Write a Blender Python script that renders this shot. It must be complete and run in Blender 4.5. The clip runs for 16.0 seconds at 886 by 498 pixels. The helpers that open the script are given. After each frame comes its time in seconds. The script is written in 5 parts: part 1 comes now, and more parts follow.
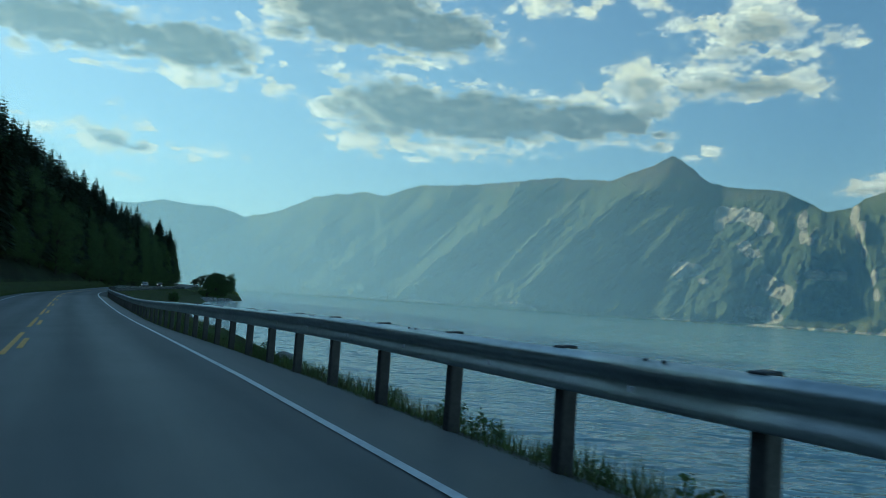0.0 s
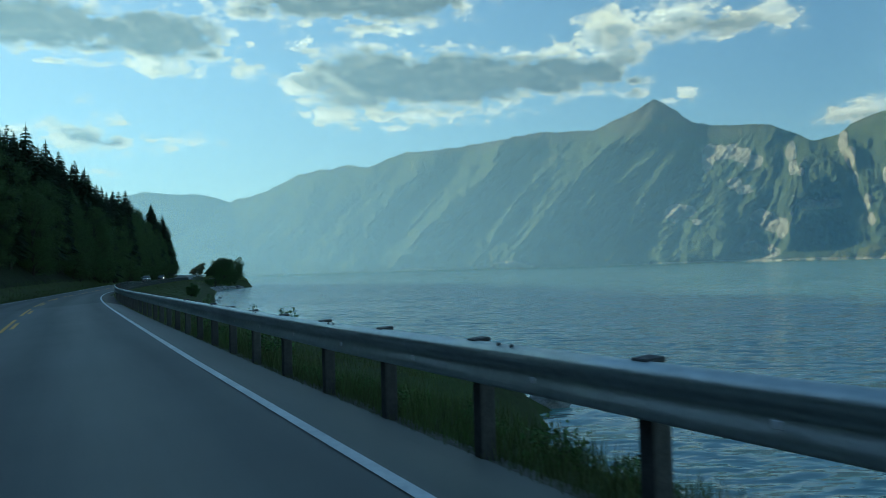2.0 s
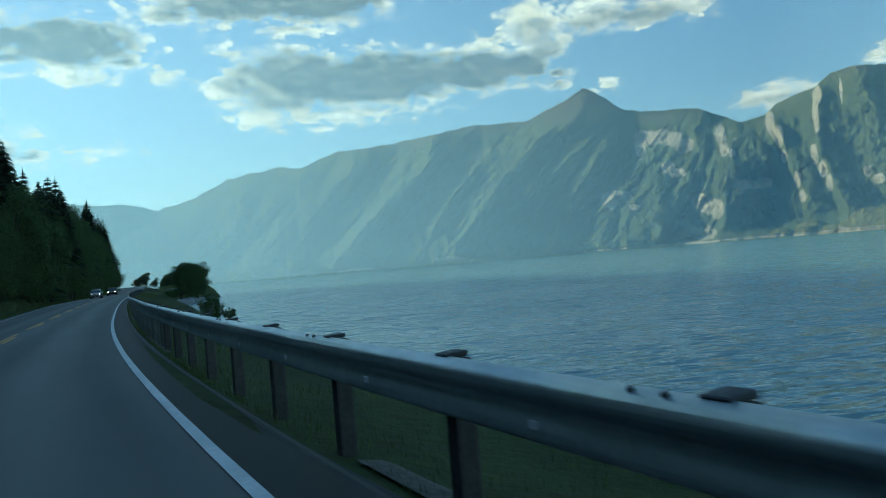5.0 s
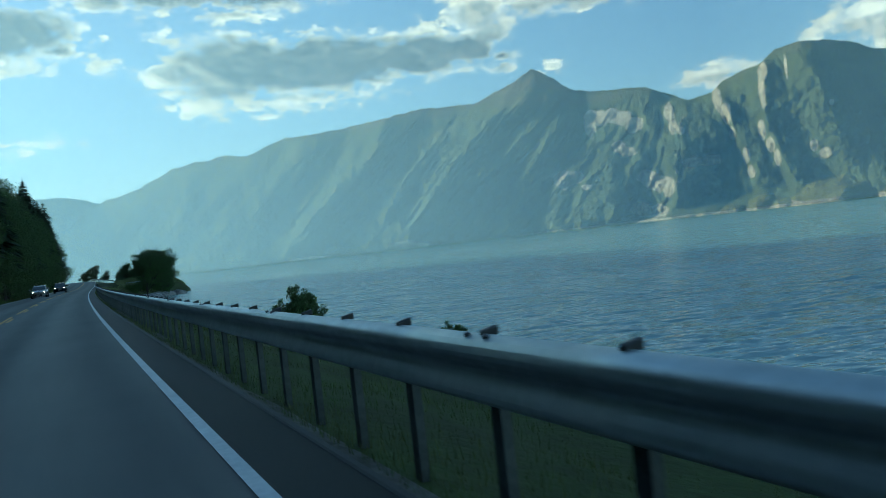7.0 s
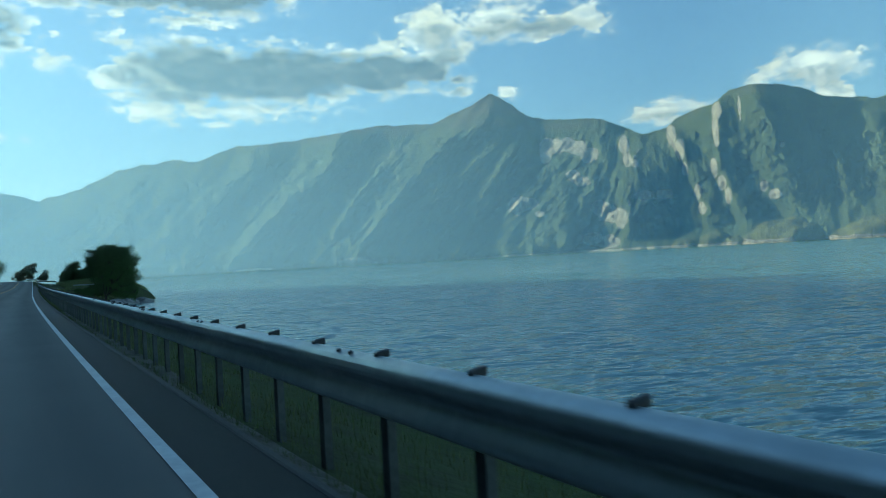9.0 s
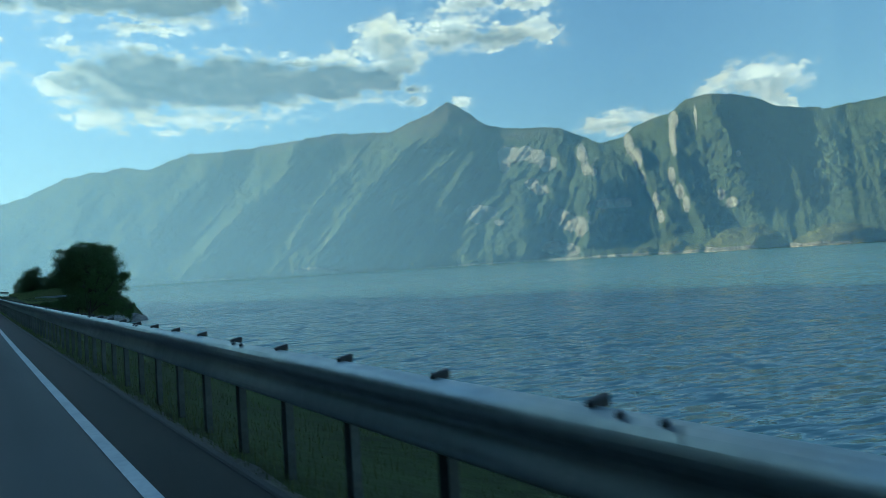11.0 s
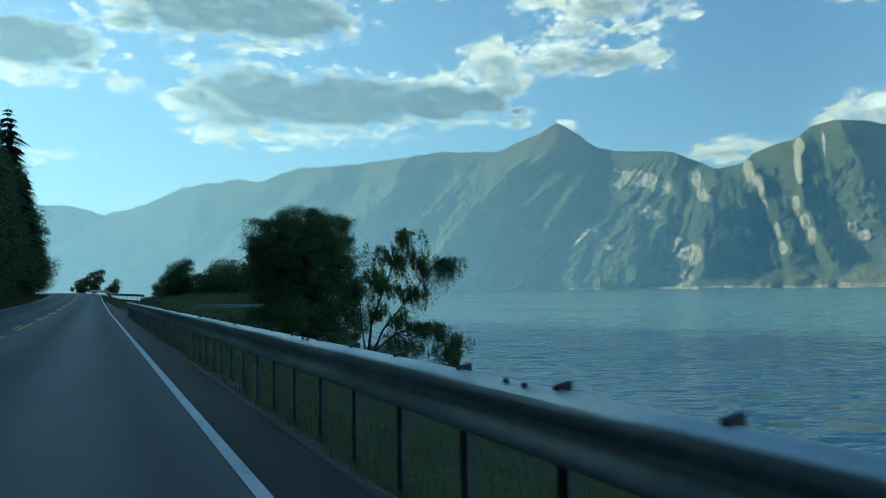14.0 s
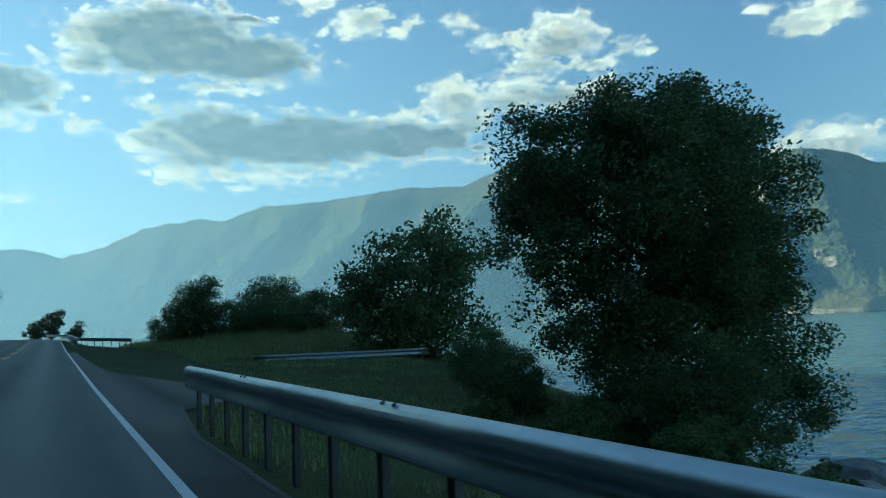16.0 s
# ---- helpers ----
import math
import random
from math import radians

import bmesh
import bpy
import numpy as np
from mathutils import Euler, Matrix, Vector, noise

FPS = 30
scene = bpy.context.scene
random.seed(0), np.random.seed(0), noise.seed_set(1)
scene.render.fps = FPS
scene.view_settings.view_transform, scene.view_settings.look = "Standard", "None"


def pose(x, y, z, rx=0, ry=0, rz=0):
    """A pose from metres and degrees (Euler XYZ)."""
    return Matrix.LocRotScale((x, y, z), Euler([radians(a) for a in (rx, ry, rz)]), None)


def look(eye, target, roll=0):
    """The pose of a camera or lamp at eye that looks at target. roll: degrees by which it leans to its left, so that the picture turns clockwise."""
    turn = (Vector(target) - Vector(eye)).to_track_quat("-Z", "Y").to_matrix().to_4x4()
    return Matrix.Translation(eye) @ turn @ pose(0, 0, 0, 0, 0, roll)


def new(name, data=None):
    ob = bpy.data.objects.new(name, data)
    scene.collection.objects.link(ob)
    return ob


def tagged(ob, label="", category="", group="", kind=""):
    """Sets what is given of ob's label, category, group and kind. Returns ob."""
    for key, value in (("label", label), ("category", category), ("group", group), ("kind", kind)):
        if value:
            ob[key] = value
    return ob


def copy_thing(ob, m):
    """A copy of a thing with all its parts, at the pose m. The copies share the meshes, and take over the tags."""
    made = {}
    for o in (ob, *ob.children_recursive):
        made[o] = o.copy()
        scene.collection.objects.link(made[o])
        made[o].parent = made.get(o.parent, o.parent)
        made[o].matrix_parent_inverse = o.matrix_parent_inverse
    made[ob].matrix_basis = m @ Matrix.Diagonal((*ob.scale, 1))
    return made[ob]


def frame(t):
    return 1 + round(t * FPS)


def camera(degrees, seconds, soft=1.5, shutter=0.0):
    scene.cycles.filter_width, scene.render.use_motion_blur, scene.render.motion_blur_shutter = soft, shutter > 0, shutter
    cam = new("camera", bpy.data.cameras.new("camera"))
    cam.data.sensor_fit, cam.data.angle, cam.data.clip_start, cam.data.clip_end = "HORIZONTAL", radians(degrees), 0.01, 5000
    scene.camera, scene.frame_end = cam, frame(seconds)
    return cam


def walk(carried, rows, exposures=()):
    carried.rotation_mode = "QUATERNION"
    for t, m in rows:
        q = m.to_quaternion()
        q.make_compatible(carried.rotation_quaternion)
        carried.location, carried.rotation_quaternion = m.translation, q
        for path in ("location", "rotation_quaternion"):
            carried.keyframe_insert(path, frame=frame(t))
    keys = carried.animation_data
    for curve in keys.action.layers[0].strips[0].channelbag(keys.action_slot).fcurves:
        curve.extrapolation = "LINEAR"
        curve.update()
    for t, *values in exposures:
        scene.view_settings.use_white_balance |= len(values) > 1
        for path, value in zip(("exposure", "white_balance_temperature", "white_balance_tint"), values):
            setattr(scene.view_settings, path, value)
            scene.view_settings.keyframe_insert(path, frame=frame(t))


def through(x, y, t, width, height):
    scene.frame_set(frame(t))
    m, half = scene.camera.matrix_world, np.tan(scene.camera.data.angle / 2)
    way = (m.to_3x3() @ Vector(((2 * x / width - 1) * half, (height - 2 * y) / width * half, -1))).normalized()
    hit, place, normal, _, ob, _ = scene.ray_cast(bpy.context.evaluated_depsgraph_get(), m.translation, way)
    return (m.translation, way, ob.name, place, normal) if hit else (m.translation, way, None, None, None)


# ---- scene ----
cam = camera(56.45, 16.0, soft=0.95, shutter=0.06)
PATH = [
    (0.0, 0.04, -0.04, 1.62, 93.72, -4.02, -0.72),
    (0.5, -3.75, 9.0, 1.579, 93.02, -2.19, 0.2),
    (1.0, -7.55, 18.04, 1.479, 92.49, -0.52, 0.71),
    (1.5, -11.35, 27.07, 1.354, 92.05, 0.66, -0.07),
    (2.0, -15.17, 36.1, 1.255, 91.37, 1.56, -1.3),
    (2.5, -19.01, 45.12, 1.209, 90.77, 2.46, -2.16),
    (3.0, -22.84, 54.14, 1.2, 90.67, 3.87, -2.72),
    (3.5, -26.64, 63.18, 1.2, 90.34, 4.49, -3.51),
    (4.0, -30.38, 72.25, 1.2, 90.58, 4.14, -4.77),
    (4.8, -36.06, 86.9, 1.2, 90.91, 4.47, -5.72),
    (5.65, -41.56, 102.68, 1.2, 91.03, 5.57, -6.03),
    (6.5, -46.41, 118.65, 1.2, 90.4, 6.31, -7.5),
    (7.0, -49.11, 128.08, 1.2, 89.59, 6.36, -9.29),
    (7.5, -51.74, 137.52, 1.2, 89.18, 5.49, -10.68),
    (8.0, -54.36, 146.97, 1.2, 89.69, 4.31, -11.18),
    (8.5, -56.91, 156.44, 1.2, 90.38, 3.69, -12.07),
    (9.0, -59.41, 165.92, 1.2, 90.7, 3.19, -13.03),
    (9.8, -63.36, 181.09, 1.2, 91.01, 2.85, -15.07),
    (10.65, -67.49, 197.24, 1.2, 91.15, 3.17, -16.61),
    (11.5, -71.56, 213.4, 1.2, 91.25, 4.28, -14.21),
    (12.0, -73.92, 222.91, 1.2, 91.33, 5.33, -10.29),
    (12.5, -76.26, 232.43, 1.2, 91.61, 5.82, -3.84),
    (13.0, -78.58, 241.95, 1.2, 91.83, 2.94, -1.58),
    (13.5, -80.88, 251.48, 1.2, 91.46, 1.24, -4.74),
    (14.0, -83.16, 261.01, 1.2, 92.87, 0.74, -9.45),
    (14.5, -85.43, 270.55, 1.2, 95.59, 1.29, -10.29),
    (15.0, -87.71, 280.08, 1.2, 96.55, 1.82, -11.19),
    (15.5, -89.98, 289.61, 1.2, 95.77, 1.71, -12.07),
    (16.0, -92.25, 299.15, 1.2, 95.32, 2.19, -11.81),
]
walk(cam, [(t, pose(*p)) for t, *p in PATH], exposures=[(0.0, 0.46, 5800, -13), (3.0, 0.64, 5800, -13), (6.5, 0.72, 5800, -13), (8.0, 0.78, 5700, -13), (11.5, 0.70, 5600, -13), (12.5, 0.80, 5650, -13), (13.5, 0.90, 5600, -13), (14.5, 0.58, 5600, -13), (15.2, 0.60, 5640, -13), (16.0, 0.74, 5680, -13)])
# ---- world: evening sky with broken cumulus ----
SUN_YAW, SUN_UP = 61.0, 20.0          # degrees left of +y, and above the horizon
SUN_DIR = Vector((-math.sin(radians(SUN_YAW)) * math.cos(radians(SUN_UP)), math.cos(radians(SUN_YAW)) * math.cos(radians(SUN_UP)), math.sin(radians(SUN_UP))))
SKY_STRENGTH = 0.098
# clouds by group: yaw, height, half width, half height in degrees
CLOUD_LONG_LEFT = [(25.3, 15.8, 7.7, 1.74), (17.6, 15.6, 5.4, 1.77), (27.9, 13.8, 1.4, 0.53), (17.6, 13.8, 2.2, 0.86), (20.7, 14.6, 4.2, 0.49), (16.1, 13.4, 1.3, 0.44), (14.2, 14.5, 1.5, 0.51)]
CLOUD_LEFT_BITS = [(12.1, 13.6, 1.2, 0.62), (23.7, 13.6, 1.5, 0.28), (14.8, 13.4, 0.4, 0.37), (20.6, 13.5, 0.6, 0.21), (11.6, 15.3, 0.5, 0.22), (22.2, 11.2, 0.5, 0.2)]
CLOUD_UPPER = [(6.7, 19.2, 6.6, 2.56), (1.2, 18.2, 5.8, 1.69), (11.0, 19.0, 2.6, 1.8), (11.8, 17.4, 2.4, 0.69), (3.1, 16.4, 3.0, 0.52)]
CLOUD_UPPER_BITS = [(1.5, 20.8, 2.7, 0.43), (2.7, 21.6, 0.8, 0.56), (-3.6, 22.2, 2.2, 0.79), (-7.2, 21.1, 2.0, 0.88), (-10.4, 20.6, 1.0, 0.44), (14.7, 18.1, 0.4, 0.2)]
CLOUD_LONG = [(3.9, 13.0, 5.1, 2.35), (-2.8, 12.9, 7.5, 1.99), (-9.1, 12.9, 5.0, 1.51), (-12.6, 13.0, 2.3, 1.2), (8.1, 12.6, 1.9, 1.06), (5.7, 10.7, 2.7, 0.76), (-0.6, 10.7, 6.3, 0.62)]
CLOUD_LONG_HEADS = [(7.7, 15.1, 1.4, 0.55), (3.5, 14.9, 1.0, 0.75), (-1.9, 14.3, 2.0, 0.5), (-7.5, 14.2, 2.3, 0.5), (-10.0, 14.6, 1.5, 0.6), (-1.9, 15.2, 1.8, 0.2), (-14.8, 12.2, 0.9, 0.45), (-14.8, 11.4, 0.8, 0.45), (1.7, 9.7, 1.4, 0.31)]
CLOUD_RIGHT = [(-13.2, 15.5, 2.4, 1.76), (-14.0, 13.9, 1.9, 0.89), (-17.6, 15.8, 2.9, 1.22), (-20.9, 15.3, 3.8, 0.85), (-23.9, 16.1, 0.7, 0.45), (-23.9, 15.3, 1.7, 0.76)]
CLOUD_UPPER_RIGHT = [(-17.1, 19.3, 2.8, 0.6), (-20.3, 18.9, 3.9, 1.25), (-20.8, 19.9, 2.6, 1.09), (-19.0, 17.5, 2.3, 0.64), (-22.5, 17.2, 2.6, 0.48), (-25.8, 18.0, 1.6, 0.41), (-5.7, 20.4, 2.0, 0.71), (-9.2, 20.1, 1.3, 0.43), (-13.8, 20.6, 1.2, 0.56)]
CLOUD_BEHIND = [(-18.1, 11.1, 0.9, 0.52), (-17.5, 10.7, 0.7, 0.22), (-28.6, 9.0, 2.1, 0.81), (-30.0, 9.1, 2.2, 0.51), (-27.3, 8.8, 1.1, 0.52), (-37.9, 10.6, 3.0, 1.31), (-35.3, 10.6, 1.7, 0.5), (-39.0, 9.3, 1.5, 1.03)]
CLOUD_FAR_RIGHT = [(-36.8, 18.2, 1.9, 1.07), (-38.8, 18.9, 2.0, 1.17), (-34.0, 19.3, 1.2, 0.41), (-62.0, 16.0, 13.0, 2.7), (52.0, 17.0, 12.0, 2.5)]
CLOUD_LOW_LEFT = [(23.2, 9.6, 2.1, 0.5), (20.5, 10.1, 1.6, 0.36), (20.5, 8.6, 1.9, 0.58), (22.6, 8.8, 2.5, 0.78), (26.1, 9.2, 1.4, 0.42), (27.6, 9.9, 1.0, 0.21), (15.3, 8.9, 2.0, 0.29), (17.1, 8.4, 0.8, 0.26), (21.4, 6.8, 1.5, 0.25), (18.1, 8.9, 0.7, 0.2)]
CLOUDS = (CLOUD_LONG_LEFT + CLOUD_LEFT_BITS + CLOUD_UPPER + CLOUD_UPPER_BITS + CLOUD_LONG + CLOUD_LONG_HEADS + CLOUD_RIGHT + CLOUD_UPPER_RIGHT + CLOUD_BEHIND + CLOUD_FAR_RIGHT + CLOUD_LOW_LEFT)
# the thick grey parts, with how grey they are
CORES_LEFT = [(25.6, 15.7, 7.8, 1.47, 1.0), (16.5, 15.6, 4.0, 1.21, 1.0), (21.0, 17.2, 2.1, 0.69, 0.6), (3.5, 19.1, 7.2, 2.02, 1.0), (6.8, 17.6, 5.5, 0.79, 0.7), (-2.0, 18.0, 3.5, 1.04, 0.8), (17.4, 16.4, 3.5, 1.34, 0.7), (21.1, 9.1, 1.9, 0.5, 0.6), (52.0, 17.0, 10.0, 2.0, 0.9)]
CORES_RIGHT = [(4.0, 14.1, 4.0, 0.98, 0.6), (5.0, 12.9, 3.4, 0.83, 0.5), (-1.6, 13.0, 6.7, 1.52, 0.9), (-8.7, 12.7, 6.6, 1.29, 1.0), (-0.5, 11.6, 7.9, 0.61, 0.55), (-19.5, 15.0, 5.0, 0.7, 0.5), (-14.3, 14.9, 2.2, 0.9, 0.35), (-22.0, 18.3, 3.4, 1.2, 0.45), (-14.7, 11.4, 0.9, 0.37, 0.5),
               (-37.2, 10.0, 2.9, 0.62, 0.3), (-37.7, 17.7, 1.6, 0.33, 0.25), (-7.6, 20.8, 1.6, 0.51, 0.3), (-28.4, 8.5, 2.2, 0.44, 0.35), (-62.0, 15.5, 11.0, 2.0, 0.7)]


class Nodes:
    """Small helper to wire shader nodes."""

    def __init__(self, tree):
        self.tree = tree
        tree.nodes.clear()

    def add(self, kind, operation=""):
        node = self.tree.nodes.new(kind)
        if operation:
            node.operation = operation
        return node

    def link(self, a, b):
        self.tree.links.new(a, b)

    def put(self, socket, value):
        if hasattr(value, "is_output"):
            self.tree.links.new(value, socket)
        else:
            socket.default_value = value

    def math(self, op, a, b=0.0, c=None, clamp=False):
        node = self.add("ShaderNodeMath", op)
        node.use_clamp = clamp
        self.put(node.inputs[0], a)
        self.put(node.inputs[1], b)
        if c is not None:
            self.put(node.inputs[2], c)
        return node.outputs[0]

    def noise(self, vector, scale, detail=4.0, rough=0.5, distort=0.0):
        node = self.add("ShaderNodeTexNoise")
        if vector is not None:
            self.link(vector, node.inputs["Vector"])
        node.inputs["Scale"].default_value, node.inputs["Detail"].default_value = scale, detail
        node.inputs["Roughness"].default_value, node.inputs["Distortion"].default_value = rough, distort
        return node.outputs["Fac"]

    def ramp(self, fac, a, b, lo=0.0, hi=1.0, smooth=True):
        node = self.add("ShaderNodeMapRange")
        node.interpolation_type = "SMOOTHSTEP" if smooth else "LINEAR"
        self.put(node.inputs[0], fac)
        for n, value in zip((1, 2, 3, 4), (a, b, lo, hi)):
            node.inputs[n].default_value = value
        return node.outputs[0]

    def mix(self, fac, a, b):
        node = self.add("ShaderNodeMix")
        node.data_type = "RGBA"
        self.put(node.inputs[0], fac)
        for socket, value in ((node.inputs[6], a), (node.inputs[7], b)):
            if hasattr(value, "is_output"):
                self.link(value, socket)
            else:
                socket.default_value = (*value[:3], 1.0)
        return node.outputs[2]


def build_world():
    world = bpy.data.worlds.new("evening_sky")
    scene.world = world
    world.use_nodes = True
    n = Nodes(world.node_tree)
    out, back = n.add("ShaderNodeOutputWorld"), n.add("ShaderNodeBackground")
    n.link(back.outputs[0], out.inputs[0])
    sky = n.add("ShaderNodeTexSky")
    sky.sky_type, sky.sun_disc, sky.sun_elevation, sky.sun_rotation = "NISHITA", False, radians(SUN_UP), radians(-SUN_YAW)
    sky.air_density, sky.dust_density, sky.ozone_density = 1.0, 0.12, 2.3
    scaled = n.add("ShaderNodeVectorMath", "SCALE")
    n.link(sky.outputs[0], scaled.inputs[0])
    scaled.inputs[3].default_value = SKY_STRENGTH
    way = n.add("ShaderNodeTexCoord").outputs["Generated"]
    xyz = n.add("ShaderNodeSeparateXYZ")
    n.link(way, xyz.inputs[0])
    yaw = n.math("MULTIPLY", n.math("ARCTAN2", n.math("MULTIPLY", xyz.outputs[0], -1.0), xyz.outputs[1]), 180 / math.pi)
    high = n.math("MULTIPLY", n.math("ARCSINE", xyz.outputs[2]), 180 / math.pi)
    flat = n.add("ShaderNodeCombineXYZ")          # wider than high: clouds are seen edge on
    n.put(flat.inputs[0], yaw)
    n.put(flat.inputs[1], n.math("MULTIPLY", high, 1.7))
    coords = flat.outputs[0]
    def warped(scale, size, shift):
        place = n.add("ShaderNodeVectorMath", "ADD")
        n.link(coords, place.inputs[0])
        place.inputs[1].default_value = (shift, shift * 0.7, 0.0)
        return n.math("MULTIPLY", n.math("SUBTRACT", n.noise(place.outputs[0], scale, 3.0, 0.55), 0.5), size)

    def ellipse(y, h, y0, h0, ry, rh):
        """1 at its middle, 0 on its edge."""
        a = n.math("MULTIPLY", n.math("SUBTRACT", y, y0), 1 / ry)
        b = n.math("MULTIPLY", n.math("SUBTRACT", h, h0), 1 / rh)
        return n.math("SUBTRACT", 1.0, n.math("SQRT", n.math("MULTIPLY_ADD", a, a, n.math("MULTIPLY", b, b))))

    yaw_b, high_b = n.math("ADD", yaw, warped(0.55, 1.5, 3.0)), n.math("ADD", high, warped(0.6, 0.9, 11.0))
    field = -3.0
    for y0, h0, ry, rh in CLOUDS:
        field = n.math("MAXIMUM", field, n.math("MULTIPLY", ellipse(yaw_b, high_b, y0, h0, ry, rh * 1.08), (rh * 0.8) ** 0.5))
    yaw_c, high_c = n.math("ADD", yaw, warped(0.35, 2.4, 23.0)), n.math("ADD", high, warped(0.5, 1.0, 31.0))
    thick = 0.0
    for y0, h0, ry, rh, grey in CORES_LEFT + CORES_RIGHT:
        near = n.ramp(ellipse(yaw_c, high_c, y0, h0, ry * 1.25, rh * 1.35), -0.2, 0.5, 0.0, grey)
        thick = n.math("MAXIMUM", thick, near)
    cells = n.add("ShaderNodeTexVoronoi")          # rounded heads
    cells.feature, cells.inputs["Scale"].default_value, cells.inputs["Detail"].default_value, cells.inputs["Roughness"].default_value = "F1", 0.75, 3.0, 0.55
    n.link(coords, cells.inputs["Vector"])
    heads = n.math("SUBTRACT", 0.45, cells.outputs["Distance"])
    rough = n.math("SUBTRACT", n.noise(coords, 0.8, 9.0, 0.52), 0.30)
    body = n.math("ADD", field, n.math("MULTIPLY_ADD", rough, 1.35, n.math("MULTIPLY", heads, 0.52)))
    moved = n.add("ShaderNodeVectorMath", "ADD")          # which way the billows face: up and to the left they are lit
    n.link(coords, moved.inputs[0])
    moved.inputs[1].default_value = (-0.30, 0.55, 0.0)
    lit = n.math("SUBTRACT", n.noise(coords, 0.6, 7.0, 0.6), n.noise(moved.outputs[0], 0.6, 7.0, 0.6))
    firm = n.ramp(n.noise(coords, 0.3, 2.0), 0.40, 0.60)
    crisp, soft = n.ramp(body, -0.06, 0.36), n.ramp(body, -0.30, 0.62)
    cover = n.math("MULTIPLY_ADD", n.math("SUBTRACT", crisp, soft), firm, soft)
    inner = n.ramp(n.math("MULTIPLY_ADD", rough, 0.35, field), 0.05, 0.62)          # thin edges let the light through
    core = n.math("MULTIPLY", n.math("MULTIPLY", n.math("MINIMUM", n.math("MULTIPLY", thick, 1.45), 1.0), inner), n.math("SUBTRACT", 1.0, n.math("MULTIPLY", lit, 0.7)), clamp=True)
    shade = n.mix(n.ramp(n.noise(coords, 0.5, 6.0, 0.6), 0.3, 0.7), (0.100, 0.138, 0.168), (0.150, 0.185, 0.205))
    bright = n.mix(n.ramp(n.noise(coords, 0.35, 3.0), 0.35, 0.65), (0.66, 0.62, 0.50), (0.80, 0.77, 0.66))
    dull = n.ramp(n.math("ADD", n.noise(coords, 0.8, 8.0, 0.6), n.math("MULTIPLY", lit, 1.4)), 0.36, 0.60, 0.75, 0.0)
    bright = n.mix(n.math("MULTIPLY", dull, n.ramp(body, 0.1, 0.6)), bright, (0.36, 0.41, 0.43))
    tone = n.mix(core, bright, shade)
    wisps = n.math("MULTIPLY", n.ramp(n.noise(coords, 0.28, 7.0, 0.65), 0.58, 0.84), 0.22)
    hazy = n.ramp(high, -1.0, 11.0, 1.0, 0.0)
    sky_col = n.mix(n.math("MULTIPLY", hazy, 0.35), scaled.outputs[0], (0.35, 0.49, 0.51))
    sky_col = n.mix(wisps, sky_col, (0.50, 0.62, 0.64))
    final = n.mix(cover, sky_col, tone)
    n.link(final, back.inputs[0])
    back.inputs[1].default_value = 1.0


build_world()
sun = new("sun", bpy.data.lights.new("sun", "SUN"))
sun.data.energy, sun.data.angle, sun.data.color = 5.0, radians(0.5), (1.0, 0.88, 0.68)
sun.matrix_world = look((0, 0, 300), Vector((0, 0, 300)) - SUN_DIR)


# ---- materials ----
def material(name, base, other=None, scale=3.0, rough=0.8, metal=0.0, bump=0.0, bump_scale=20.0, spread=0.0, detail=5.0, coords="Object", spec=0.5):
    """A surface with two colours mixed by noise at two scales, and a fine relief. spread: how much single pieces differ."""
    m = bpy.data.materials.new(name)
    m.use_nodes = True
    n = Nodes(m.node_tree)
    out, p = n.add("ShaderNodeOutputMaterial"), n.add("ShaderNodeBsdfPrincipled")
    n.link(p.outputs[0], out.inputs[0])
    vec = n.add("ShaderNodeTexCoord").outputs[coords]
    other = other or tuple(c * 0.6 for c in base)
    fac = n.math("ADD", n.math("MULTIPLY", n.ramp(n.noise(vec, scale, detail, 0.6), 0.3, 0.7), 0.6), n.math("MULTIPLY", n.ramp(n.noise(vec, scale * 9.0, 3.0, 0.6), 0.35, 0.65), 0.4))
    col = n.mix(fac, base, other)
    if spread:
        rnd = n.add("ShaderNodeObjectInfo").outputs["Random"]
        isl = n.add("ShaderNodeNewGeometry").outputs["Random Per Island"]
        both = n.math("FRACT", n.math("ADD", rnd, isl))
        hsv = n.add("ShaderNodeHueSaturation")
        n.put(hsv.inputs["Value"], n.ramp(both, 0.0, 1.0, 1.0 - spread, 1.0 + spread, False))
        n.put(hsv.inputs["Hue"], n.ramp(both, 0.0, 1.0, 0.485, 0.515, False))
        n.link(col, hsv.inputs["Color"])
        col = hsv.outputs[0]
    n.link(col, p.inputs["Base Color"])
    n.put(p.inputs["Roughness"], n.ramp(fac, 0.0, 1.0, max(rough - 0.08, 0.02), min(rough + 0.08, 1.0), False))
    p.inputs["Metallic"].default_value, p.inputs["Specular IOR Level"].default_value = metal, spec
    if bump:
        b = n.add("ShaderNodeBump")
        b.inputs["Strength"].default_value, b.inputs["Distance"].default_value = bump, 0.4 / bump_scale
        n.link(n.noise(vec, bump_scale, 5.0, 0.6), b.inputs["Height"])
        n.link(b.outputs[0], p.inputs["Normal"])
    return m


